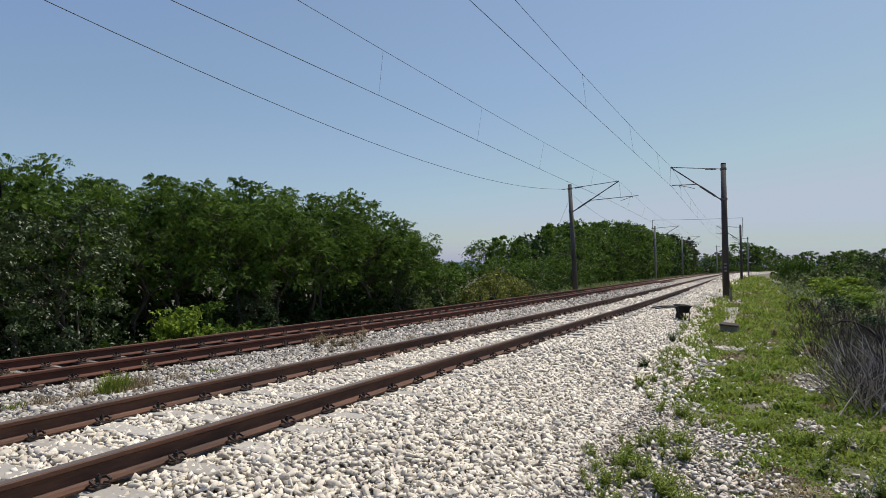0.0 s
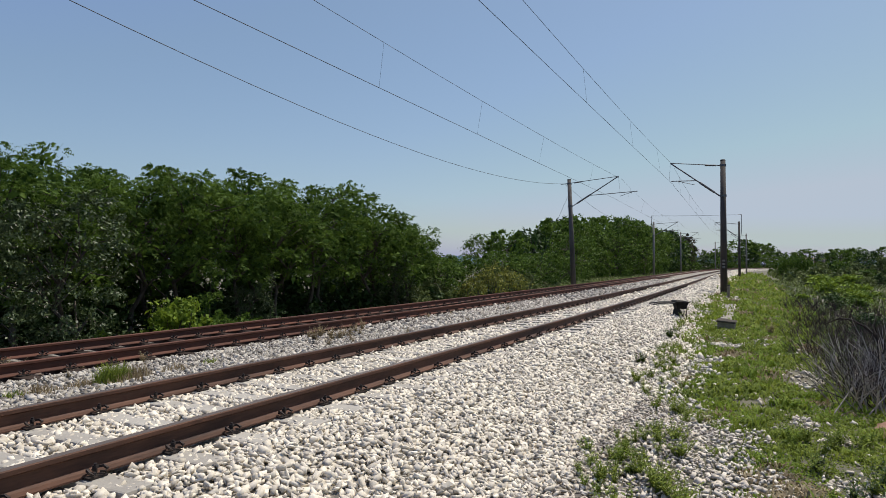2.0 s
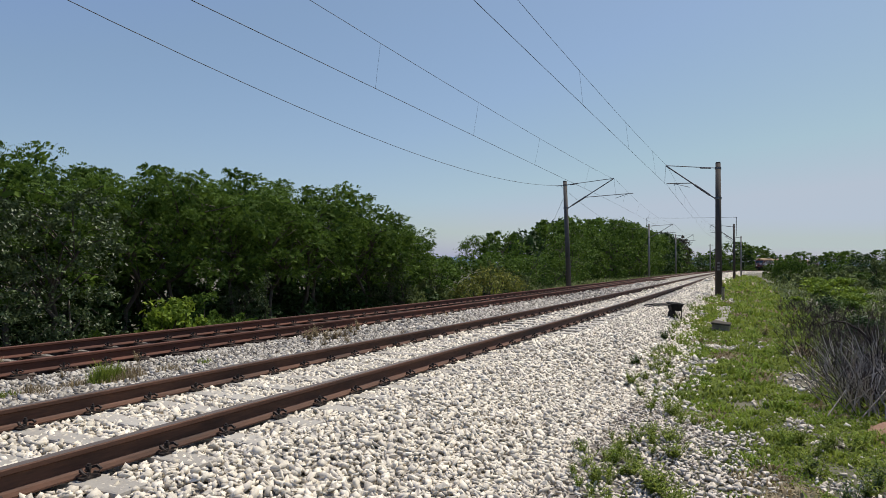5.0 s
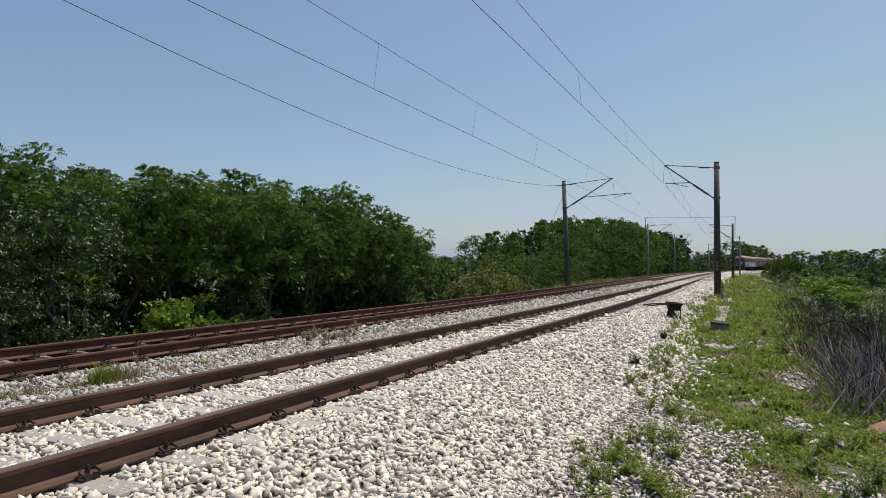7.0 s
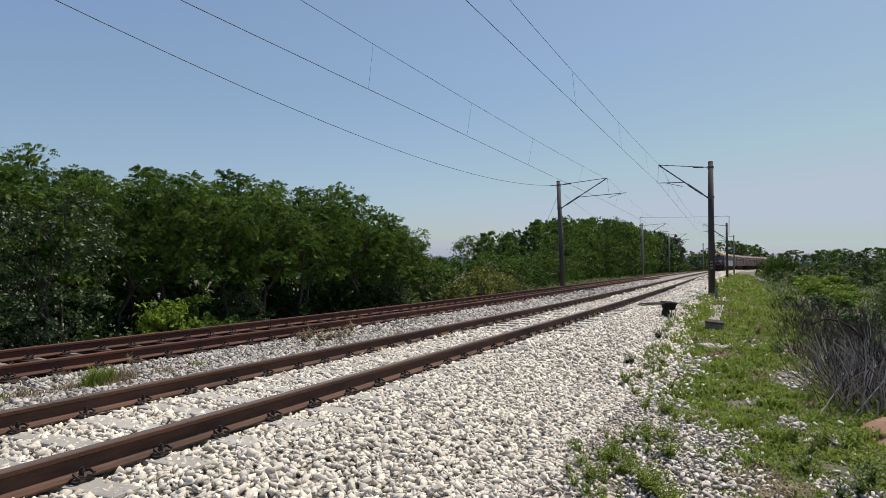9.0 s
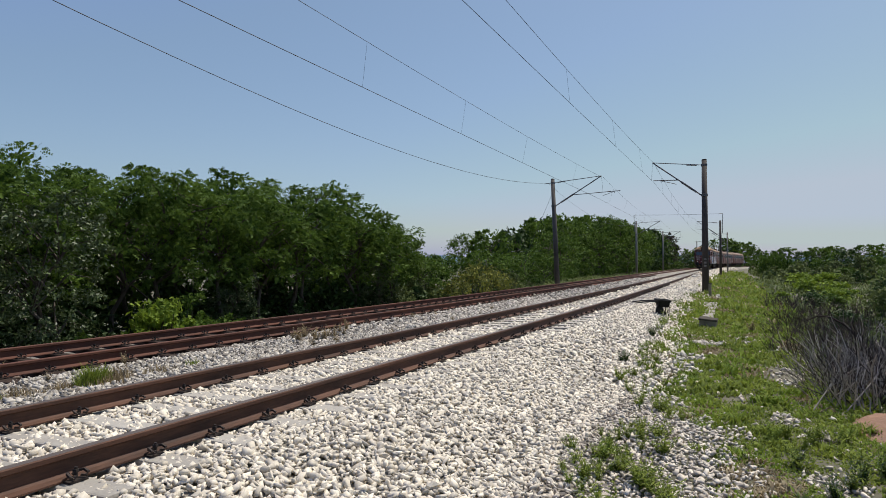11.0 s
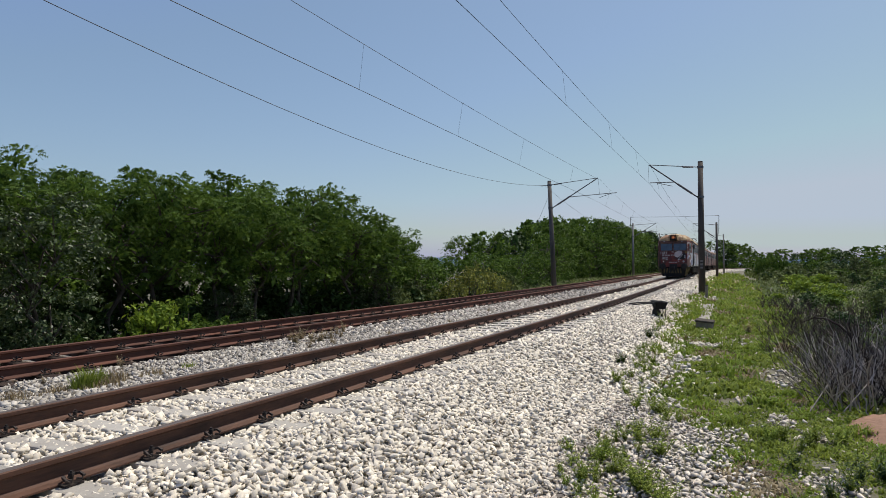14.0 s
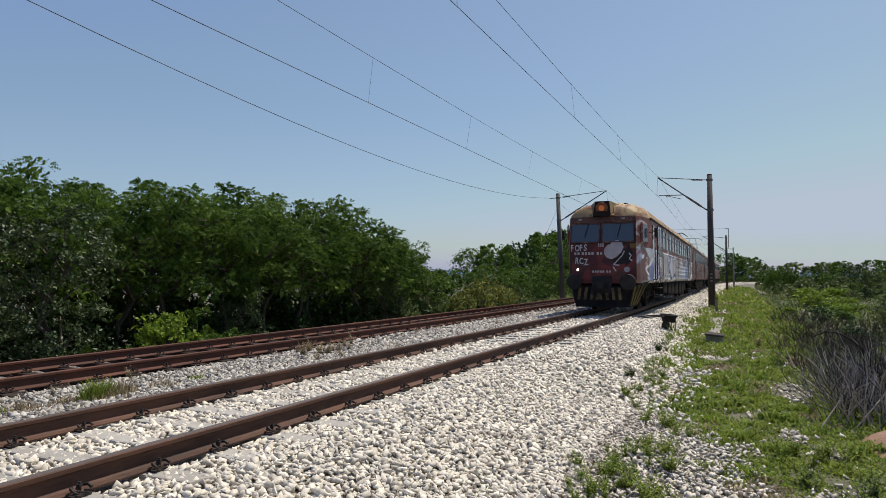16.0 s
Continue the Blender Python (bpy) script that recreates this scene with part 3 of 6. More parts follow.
def lay_trees():
    rng = random.Random(8)
    # the near wood beside the farther track
    rows = [(-13.0, 2.1, 6.5, 34, 3), (-15.6, 3.2, 8, 38, 3), (-18.8, 2.9, 9, 44, 0)]
    k = 0
    for across, gap, y0, y1, near in rows:
        y = y0
        while y < y1:
            s = rng.uniform(0.9, 1.02) * float(np.interp(y, [6, 8, 11, 13, 15, 18, 20, 22, 26.6, 29, 33, 36, 44], [0.84, 0.86, 0.93, 0.98, 0.95, 0.95, 0.98, 1.03, 0.99, 0.90, 0.80, 0.70, 0.60]))
            put(KINDS[k % 3] if near else FAR[k % 3], y, across + rng.uniform(-0.7, 0.7), -1.8, rng.uniform(0, 360), (s, s, s * rng.uniform(0.95, 1.08) * (1 if near else 0.84)))
            k += 1
            y += gap * rng.uniform(0.8, 1.2)
    for y, u, s in [(8.2, -10.9, 0.70), (10.3, -10.7, 0.74), (17.6, -11.5, 0.36), (29, -12.0, 0.5)]:
        put(KINDS[3], y, u, -1.6, rng.uniform(0, 360), (s, s, s))
    # low growth between the woods, then the farther wood
    for y in np.arange(34, 62, 2.0):
        s = rng.uniform(0.48, 0.62)
        put(MID[k % 2], float(y), rng.uniform(-16, -11.5), -1.7, rng.uniform(0, 360), (s * 1.3, s * 1.3, s))
        k += 1
    for across, gap in ((-13.5, 4.0), (-18, 6.0)):
        y = 64
        while y < 172:
            s = rng.choice((0.66, 0.85, 1.0, 1.1, 1.16)) * rng.uniform(0.94, 1.04) * float(np.interp(y, [62, 70, 77, 106, 170], [0.78, 1.0, 1.2, 1.4, 1.5]))
            put(MID[k % 2] if across > -15 and y < 125 else FAR[k % 3], y, across + rng.uniform(-1.6, 1.9), -1.8, rng.uniform(0, 360), (s, s, s))
            k += 1
            y += gap * rng.uniform(0.8, 1.2)
    brown = tree(24, 10.4, 4.4, M_LEAF_BROWN, "tall narrow brownish tree at the wood's end", leaf=0.22, per=24, pads=44, size=0.95, low=0.05, twigs=1, fill=4)
    brown.matrix_basis = Matrix.Translation(place(168, -11.5, -1.8))
    put(brown, 174, -12, -1.8, 140, (1.05, 1.05, 0.95))
    for i, b in enumerate(KINDS + FAR + MID):
        b.matrix_basis = Matrix.Translation(place(70 + 9 * i, -23, -1.8))
    # low trees beyond the bend and a hedge line behind the scrub
    for x in np.arange(-30, 165, 5.2):
        y = 268 + 14 * math.sin(float(x) * 0.21)
        s = rng.uniform(1.0, 1.3) + (0.35 if -9 < x < 2 or rng.random() < 0.08 else 0)
        o = copy_thing(FAR[k % 3], Matrix.Translation((float(x), y, -1.4)) @ pose(0, 0, 0, 0, 0, rng.uniform(0, 360)))
        o.scale = (s * 1.5, s * 1.5, s)
        k += 1
    for x, y, s in [(-22, 215, 0.8), (-18, 222, 0.9), (-14, 226, 0.85), (-9, 232, 1.1), (-5, 236, 0.95), (-1, 238, 1.2), (3, 240, 1.35), (20, 178, 0.94), (26, 186, 0.92), (33, 180, 0.98), (40, 190, 0.92), (48, 184, 1.02), (56, 192, 0.94), (66, 186, 1.07), (76, 196, 1.02), (88, 190, 1.12), (100, 200, 1.07)]:
        o = copy_thing(FAR[k % 3], Matrix.Translation((x, y, -1.4)) @ pose(0, 0, 0, 0, 0, rng.uniform(0, 360)))
        o.scale = (s * 1.5, s * 1.5, s)
        k += 1


lay_trees()


# ---- train ----
def painted(name, layers, rough=0.55, scale=1.0, bump=0.15):
    """Old paint: the first colour, then colours laid over it where noise passes a threshold; (colour, scale, threshold, softness, stretch)."""
    m = material(name, layers[0], tuple(c * 0.55 for c in layers[0]), rough=rough, scale=1.6, fine=22, spread=0.8, bump=bump)
    nt, nd = m.node_tree, m.node_tree.nodes
    b = nd["Principled BSDF"]
    last = b.inputs["Base Color"].links[0].from_socket
    co = nd.new("ShaderNodeTexCoord")
    for k, (col, sc, thr, soft, stretch) in enumerate(layers[1:]):
        mp, n, r, mix = nd.new("ShaderNodeMapping"), nd.new("ShaderNodeTexNoise"), nd.new("ShaderNodeMapRange"), nd.new("ShaderNodeMix")
        mp.inputs["Scale"].default_value, mp.inputs["Location"].default_value = stretch, (k * 3.7, k * 5.1, k * 1.3)
        nt.links.new(co.outputs["Object"], mp.inputs["Vector"]), nt.links.new(mp.outputs["Vector"], n.inputs["Vector"])
        n.inputs["Scale"].default_value, n.inputs["Detail"].default_value, n.inputs["Distortion"].default_value = sc, 2.5, 1.2
        r.inputs["From Min"].default_value, r.inputs["From Max"].default_value = thr - soft, thr + soft
        nt.links.new(n.outputs["Fac"], r.inputs["Value"])
        mix.data_type = "RGBA"
        mix.inputs[7].default_value = (*col, 1)
        nt.links.new(r.outputs["Result"], mix.inputs["Factor"]), nt.links.new(last, mix.inputs[6])
        last = mix.outputs[2]
    nt.links.new(last, b.inputs["Base Color"])
    return m


M_NOSE = painted("grimy_dark_red_paint", [(0.105, 0.015, 0.013), ((0.022, 0.016, 0.014), 1.1, 0.56, 0.10, (1, 1, 1)), ((0.19, 0.028, 0.020), 0.9, 0.60, 0.06, (1, 1, 1.5))])
M_RED = painted("faded_red_paint", [(0.19, 0.030, 0.021), ((0.06, 0.02, 0.015), 2.0, 0.58, 0.08, (1, 0.4, 1))])
M_SIDE = painted("graffiti_covered_side_paint", [(0.24, 0.10, 0.075), ((0.60, 0.60, 0.63), 0.75, 0.47, 0.03, (1, 0.6, 1.2)), ((0.20, 0.24, 0.42), 0.9, 0.57, 0.02, (1, 0.7, 1)), ((0.84, 0.83, 0.84), 1.3, 0.58, 0.015, (1, 0.6, 1)), ((0.045, 0.04, 0.05), 1.5, 0.66, 0.012, (1, 0.8, 1)), ((0.42, 0.16, 0.16), 1.1, 0.66, 0.02, (1, 1, 1))], rough=0.4)
M_SIDE_OLD = painted("faded_brown_side_paint", [(0.20, 0.075, 0.052), ((0.33, 0.27, 0.23), 0.8, 0.58, 0.04, (1, 0.5, 1.2)), ((0.10, 0.04, 0.03), 1.2, 0.56, 0.05, (1, 0.5, 1)), ((0.42, 0.37, 0.34), 1.4, 0.68, 0.02, (1, 0.6, 1))], rough=0.6)
M_BAND = painted("maroon_window_band_paint", [(0.235, 0.058, 0.042), ((0.085, 0.030, 0.025), 1.5, 0.56, 0.08, (1, 0.4, 1)), ((0.45, 0.38, 0.35), 1.6, 0.60, 0.03, (1, 0.6, 1))])
M_ROOF = painted("rust_streaked_cream_paint", [(0.43, 0.285, 0.130), ((0.15, 0.062, 0.025), 1.6, 0.53, 0.08, (1.6, 0.5, 1)), ((0.52, 0.40, 0.22), 0.8, 0.57, 0.1, (1, 0.6, 1)), ((0.22, 0.10, 0.045), 4.0, 0.60, 0.05, (2.0, 0.35, 0.6))], rough=0.7)
M_ROOF_OLD = painted("grimy_rusty_roof_paint", [(0.27, 0.17, 0.11), ((0.11, 0.055, 0.035), 1.5, 0.55, 0.09, (1.4, 0.7, 1)), ((0.42, 0.33, 0.24), 0.8, 0.60, 0.1, (1, 0.6, 1))], rough=0.75)
M_YELLOW = painted("dirty_yellow_paint", [(0.21, 0.135, 0.028), ((0.04, 0.028, 0.014), 2.6, 0.52, 0.1, (1, 1, 1))])
M_RUST = painted("rust_brown_flaking_paint", [(0.13, 0.048, 0.026), ((0.035, 0.020, 0.015), 2.4, 0.52, 0.08, (1, 1, 1)), ((0.24, 0.11, 0.05), 3.0, 0.62, 0.06, (1, 1, 1.6))])
M_LILAC = painted("lilac_grey_spray_paint", [(0.40, 0.40, 0.50), ((0.22, 0.24, 0.40), 1.6, 0.56, 0.04, (1, 1, 1)), ((0.60, 0.58, 0.60), 1.2, 0.56, 0.03, (1, 0.7, 1))])
M_OCHRE = painted("faded_ochre_paint", [(0.22, 0.125, 0.03), ((0.10, 0.04, 0.02), 2.4, 0.54, 0.08, (1, 1, 1))])
M_BLACK = material("sooty_black_iron", (0.035, 0.030, 0.027), (0.012, 0.011, 0.010), rough=0.8, metal=0.2, scale=3, fine=30)
M_GRIME = material("rusty_running_gear", (0.036, 0.027, 0.022), (0.012, 0.010, 0.009), rough=0.95, spec=0.08, scale=3, fine=30)
M_WHITE = material("chalky_white_spray_paint", (0.62, 0.58, 0.57), (0.42, 0.38, 0.38), rough=0.7, scale=4, fine=40)
M_PINK = material("pale_grey_pink_spray_paint", (0.50, 0.44, 0.43), (0.34, 0.28, 0.28), rough=0.7, scale=3, fine=40)
M_WINFRAME = material("dull_aluminium_frame", (0.30, 0.30, 0.31), (0.15, 0.14, 0.14), rough=0.45, metal=0.6, scale=5, fine=40)
M_CURTAIN = material("pale_window_blind", (0.42, 0.41, 0.40), (0.26, 0.25, 0.25), rough=0.8, scale=3, fine=30)
M_AMBER = material("rust_stained_lamp_glass", (0.22, 0.065, 0.025), (0.09, 0.03, 0.015), rough=0.25, scale=5, fine=30, bump=0)


def glass_material():
    m = bpy.data.materials.new("dusty_tinted_glass")
    m.use_nodes = True
    nt, nd = m.node_tree, m.node_tree.nodes
    b = nd["Principled BSDF"]
    b.inputs["Base Color"].default_value = (0.035, 0.05, 0.065, 1)
    b.inputs["Specular IOR Level"].default_value = 0.8
    n, r = nd.new("ShaderNodeTexNoise"), nd.new("ShaderNodeMapRange")
    n.inputs["Scale"].default_value = 3.0
    r.inputs["To Min"].default_value, r.inputs["To Max"].default_value = 0.06, 0.3
    nt.links.new(n.outputs["Fac"], r.inputs["Value"]), nt.links.new(r.outputs["Result"], b.inputs["Roughness"])
    return m


def lamp_material(name, col, power):
    m = bpy.data.materials.new(name)
    m.use_nodes = True
    b = m.node_tree.nodes["Principled BSDF"]
    b.inputs["Base Color"].default_value = b.inputs["Emission Color"].default_value = (*col, 1)
    b.inputs["Emission Strength"].default_value = power
    return m


M_GLASS = glass_material()
M_LIT = lamp_material("lit_headlamp", (1.0, 0.92, 0.8), 6.0)
M_GLOW = lamp_material("amber_glow_lamp", (0.70, 0.19, 0.05), 0.10)
CAR_LEN, EAVE, WHEEL = 24.4, 3.34, 0.455
WHEELSETS = []


def ring(w, crown, roof):
    if roof:
        half = [(w * 0.965, EAVE - 0.02), (w * 0.93, EAVE + 0.16 * crown / 0.65), (w * 0.80, EAVE + 0.40 * crown / 0.65), (w * 0.55, EAVE + 0.56 * crown / 0.65), (w * 0.25, EAVE + 0.63 * crown / 0.65)]
        return [*half, (0, EAVE + crown), *[(-x, z) for x, z in half[::-1]]]
    half = [(w * 0.90, 1.10), (w, 1.22), (w, 1.75), (w, 2.30), (w * 0.99, 2.75), (w * 0.975, EAVE)]
    return [*half, *[(-x, z) for x, z in half[::-1]]]


def loft(stations, roof, nose, mats_by=None):
    """stations: (y, half width, crown)."""
    bm = bmesh.new()
    rows = []
    for y, w, c in stations:
        rake = 0.16 if nose and y < 0.9 else 0
        rows.append([bm.verts.new((x, y + max(0, z - 2.42) * rake * (1 - y / 0.9), z)) for x, z in ring(w, c, roof)])
    n = len(rows[0])
    for a, b in zip(rows, rows[1:]):
        for i in range(n - 1 if roof else n):
            j = (i + 1) % n
            f = bm.faces.new((a[i], a[j], b[j], b[i]))
            z = sum(v.co.z for v in f.verts) / 4
            if not roof and z > 2.32:
                f.material_index = 1
            if not roof and nose and b is not rows[4] and a[i].co.x + a[j].co.x < 0 and b[0].co.y < 2.2:
                f.material_index = 2
    for r, d in ((rows[0], -1), (rows[-1], 1)):
        f = bm.faces.new(r)
        if d < 0 and nose and not roof:
            f.material_index = 2
    bmesh.ops.recalc_face_normals(bm, faces=bm.faces)
    return bm


def panel(bm, x0, x1, z0, z1, y, t=0.02, bevel=0.0, slope=0.0):
    box(bm, ((x0 + x1) / 2, y, (z0 + z1) / 2), (x1 - x0, t, z1 - z0), bevel, pose(0, 0, 0, -slope))


def side_window(car, s, w, y0, y1, z0, z1, curtain):
    f = bmesh.new()
    x = s * (w - 0.004)
    for (ya, yb, za, zb) in ((y0, y1, z1 - 0.05, z1), (y0, y1, z0, z0 + 0.05), (y0, y0 + 0.05, z0 + 0.05, z1 - 0.05), (y1 - 0.05, y1, z0 + 0.05, z1 - 0.05), (y0 + 0.05, y1 - 0.05, z0 + (z1 - z0) * 0.68, z0 + (z1 - z0) * 0.68 + 0.03)):
        box(f, (x, (ya + yb) / 2, (za + zb) / 2), (0.05, yb - ya, zb - za))
    win = part("window", f, M_WINFRAME, car, "dull metal-framed window")
    g = bmesh.new()
    box(g, (x, (y0 + y1) / 2, z0 + (z1 - z0) * 0.35), (0.028, y1 - y0 - 0.1, (z1 - z0) * 0.6))
    part("pane", g, M_GLASS, win)
    g = bmesh.new()
    box(g, (x, (y0 + y1) / 2, z0 + (z1 - z0) * 0.84), (0.028, y1 - y0 - 0.1, (z1 - z0) * 0.24))
    part("pane", g, M_CURTAIN if curtain else M_GLASS, win)


def side_door(car, s, w, y0, y1, mat):
    d = bmesh.new()
    box(d, (s * (w - 0.0), (y0 + y1) / 2, 2.15), (0.03, y1 - y0, 2.1), 0.008)
    door = part("door", d, mat, car, "graffiti-marked folding door")
    g = bmesh.new()
    for k in (0.27, 0.73):
        box(g, (s * (w + 0.006), y0 + (y1 - y0) * k, 2.60), (0.03, 0.40, 1.05), 0.006)
    part("pane", g, M_GLASS, door)
    g = bmesh.new()
    for y in (y0 + 0.02, (y0 + y1) / 2, y1 - 0.02):
        box(g, (s * (w + 0.006), y, 2.15), (0.03, 0.05, 2.1))
    part("seal", g, M_BLACK, door, "black rubber door seals")
    for y in (y0 - 0.10, y1 + 0.10):
        g = bmesh.new()
        bent_rod(g, [(s * (w - 0.02), y, 1.35), (s * (w + 0.06), y, 1.4), (s * (w + 0.06), y, 2.5), (s * (w - 0.02), y, 2.55)], 0.016)
        part("handrail", g, M_WINFRAME, door, "upright metal grab rail")
    g = bmesh.new()
    for z in (0.62, 0.9):
        box(g, (s * (w - 0.05), (y0 + y1) / 2, z), (0.22, y1 - y0 - 0.1, 0.03), 0.006)
    for y in (y0 + 0.07, y1 - 0.07):
        rod(g, (s * (w - 0.05), y, 0.6), (s * (w - 0.05), y, 1.12), 0.018, seg=6)
    part("step", g, M_BLACK, car, "black footsteps")


def bogie(car, y):
    b = bmesh.new()
    for s in (-1, 1):
        box(b, (s * 0.99, y, 0.68), (0.12, 3.2, 0.22), 0.03)
        box(b, (s * 1.02, y, 0.86), (0.2, 0.9, 0.2), 0.04)
        for d in (-1.2, 1.2):
            box(b, (s * 1.03, y + d, 0.62), (0.2, 0.34, 0.34), 0.04)
            rod(b, (s * 1.03, y + d * 0.62, 0.62), (s * 1.03, y + d * 0.62, 0.95), 0.09, seg=10)
    box(b, (0, y, 0.72), (1.95, 0.5, 0.24), 0.03)
    bg = part("bogie", b, M_GRIME, car, "grimy dark bogie frame")
    for d in (-1.2, 1.2):
        w = bmesh.new()
        for s in (-1, 1):
            disc_wheel(w, (s * 0.752, 0, 0), (1, 0, 0), WHEEL, 0.10, 28)
            disc_wheel(w, (s * 0.700, 0, 0), (1, 0, 0), WHEEL + 0.027, 0.03, 28)
            for k in range(4):
                rod(w, (s * 0.81, 0, 0), (s * 0.81, 0.36 * math.cos(k * 1.571), 0.36 * math.sin(k * 1.571)), 0.03, seg=5)
        rod(w, (-0.9, 0, 0), (0.9, 0, 0), 0.08, seg=12)
        ws = part("wheelset", w, M_GRIME, bg, "steel wheels on an axle")
        ws.matrix_basis = Matrix.Translation((0, y + d, RAIL_TOP + WHEEL))
        WHEELSETS.append((car, ws))


def lettering(text, height, mat, parent, m, name="lettering", label="white sprayed lettering"):
    cu = bpy.data.curves.new("text", "FONT")
    cu.body, cu.size, cu.extrude, cu.offset = text, height, 0.004, 0.006
    tmp = new("text", cu)
    me = bpy.data.meshes.new_from_object(tmp.evaluated_get(bpy.context.evaluated_depsgraph_get()))
    bpy.data.objects.remove(tmp)
    me.materials.clear()
    ob = finish(name, me, mat, parent, label)
    ob.matrix_basis = m
    return ob


def railcar(label, nose, side, roof_mat, seed, panto=False, kit=()):
    rng = random.Random(seed)
    car = thing("train_car", None, label, "train car", "cars of the electric train")
    W = 1.42
    ends = [(0.0, 1.10, 0.36), (0.22, 1.19, 0.42), (0.9, 1.33, 0.55), (1.7, W, 0.64)] if nose else [(0.25, W, 0.64), (0.9, W, 0.65)]
    st = ends + [(8, W, 0.65), (16, W, 0.65), (CAR_LEN - 0.2, W, 0.64)]
    part("body", loft(st, False, nose), [side, M_BAND, M_NOSE], car, "ribbed steel body")
    part("roof", loft(st, True, nose), roof_mat, car, "rust-streaked cream roof", smooth=True)
    # ribs pressed along the lower side
    for s in (-1, 1):
        for z in (1.42, 1.62, 1.82, 2.02, 2.24):
            b = bmesh.new()
            box(b, (s * (W + 0.004), (CAR_LEN + 1.8) / 2 + 0.1, z), (0.03, CAR_LEN - 2.4, 0.05), 0.012)
            part("rib", b, side, car)
        g = bmesh.new()
        box(g, (s * (W * 0.985), CAR_LEN / 2 + 0.4, EAVE), (0.06, CAR_LEN - 2.0, 0.05), 0.012)
        part("gutter", g, M_BLACK, car, "dark rain gutter")
        doors = [(3.3, 4.6), (19.6, 20.9)]
        for a, b in doors:
            side_door(car, s, W, a, b, side)
        y = 5.2
        k = 0
        while y < 19:
            side_window(car, s, W * 0.992, y, y + 1.05, 2.42, 3.18, rng.random() < 0.6)
            y += 1.42
            k += 1
        if not nose:
            side_window(car, s, W * 0.992, 1.4, 2.5, 2.42, 3.18, True)
        side_window(car, s, W * 0.992, 21.6, 22.7, 2.42, 3.18, True)
    # running gear
    for y in (3.5, 20.5):
        bogie(car, y)
    y = 6.2
    while y < 17.6:
        L = rng.uniform(0.7, 1.9)
        hgt = rng.uniform(0.45, 0.72)
        for s in (-1, 1):
            b = bmesh.new()
            box(b, (s * 1.02, y + L / 2, 1.1 - hgt / 2), (0.62, L, hgt), 0.03)
            box(b, (s * 1.335, y + L / 2, 1.1 - hgt / 2), (0.02, L * 0.8, hgt * 0.8), 0.006)
            part("equipment_box", b, M_GRIME, car, "grimy underfloor equipment box")
        y += L + rng.uniform(0.15, 0.5)
    b = bmesh.new()
    box(b, (0, CAR_LEN / 2 + (0.7 if nose else 0.1), 1.03), (2.3, CAR_LEN - 1.6, 0.16), 0.02)
    part("underframe", b, M_GRIME, car)
    b = bmesh.new()
    box(b, (0, CAR_LEN + 0.05, 2.25), (1.15, 0.5, 2.1), 0.06)
    for k in range(4):
        box(b, (0, CAR_LEN - 0.10 + k * 0.12, 2.25), (1.22, 0.05, 2.18), 0.02)
    part("gangway_bellows", b, M_BLACK, car, "black rubber gangway bellows")
    # roof kit
    for y0, L, w, h in kit:
        b = bmesh.new()
        box(b, (0, y0 + L / 2, EAVE + 0.58 + h / 2), (w, L, h), 0.04)
        for k in range(int(L / 0.3)):
            box(b, (0, y0 + 0.15 + k * 0.3, EAVE + 0.6 + h / 2), (w + 0.04, 0.04, h * 0.8))
        part("roof_box", b, roof_mat, car, "louvred roof equipment box")
    for y0 in np.arange(6, 22, 3.1):
        b = bmesh.new()
        bmesh.ops.create_uvsphere(b, u_segments=12, v_segments=8, radius=0.28, matrix=Matrix.Translation((0, float(y0), EAVE + 0.64)) @ Matrix.Diagonal((1, 1, 0.55, 1)))
        part("roof_vent", b, roof_mat, car, smooth=True)
    if panto:
        pantograph(car, 3.4)
    if nose:
        nose_parts(car)
    return car


def pantograph(car, y):
    z0 = EAVE + 0.9
    b = bmesh.new()
    for x in (-0.55, 0.55):
        rod(b, (x, y - 0.9, z0), (x, y + 0.9, z0), 0.03)
        for d in (-0.8, 0.8):
            rod(b, (x, y + d, z0 - 0.32), (x, y + d, z0), 0.06)
    rod(b, (-0.55, y, z0), (0.55, y, z0), 0.035)
    top = 5.52
    mid = (z0 + top) / 2
    for x in (-0.5, 0.5):
        for d in (-1, 1):
            rod(b, (x, y + d * 0.35, z0), (x * 0.8, y + d * 1.15, mid), 0.02)
            rod(b, (x * 0.8, y + d * 1.15, mid), (x * 0.6, y, top - 0.06), 0.016)
    for d in (-1, 1):
        rod(b, (-0.4, y + d * 1.15, mid), (0.4, y + d * 1.15, mid), 0.016)
    bent_rod(b, [(-0.95, y, top - 0.22), (-0.6, y, top), (0.6, y, top), (0.95, y, top - 0.22)], 0.028)
    part("pantograph", b, M_GALV, car, "raised diamond pantograph")


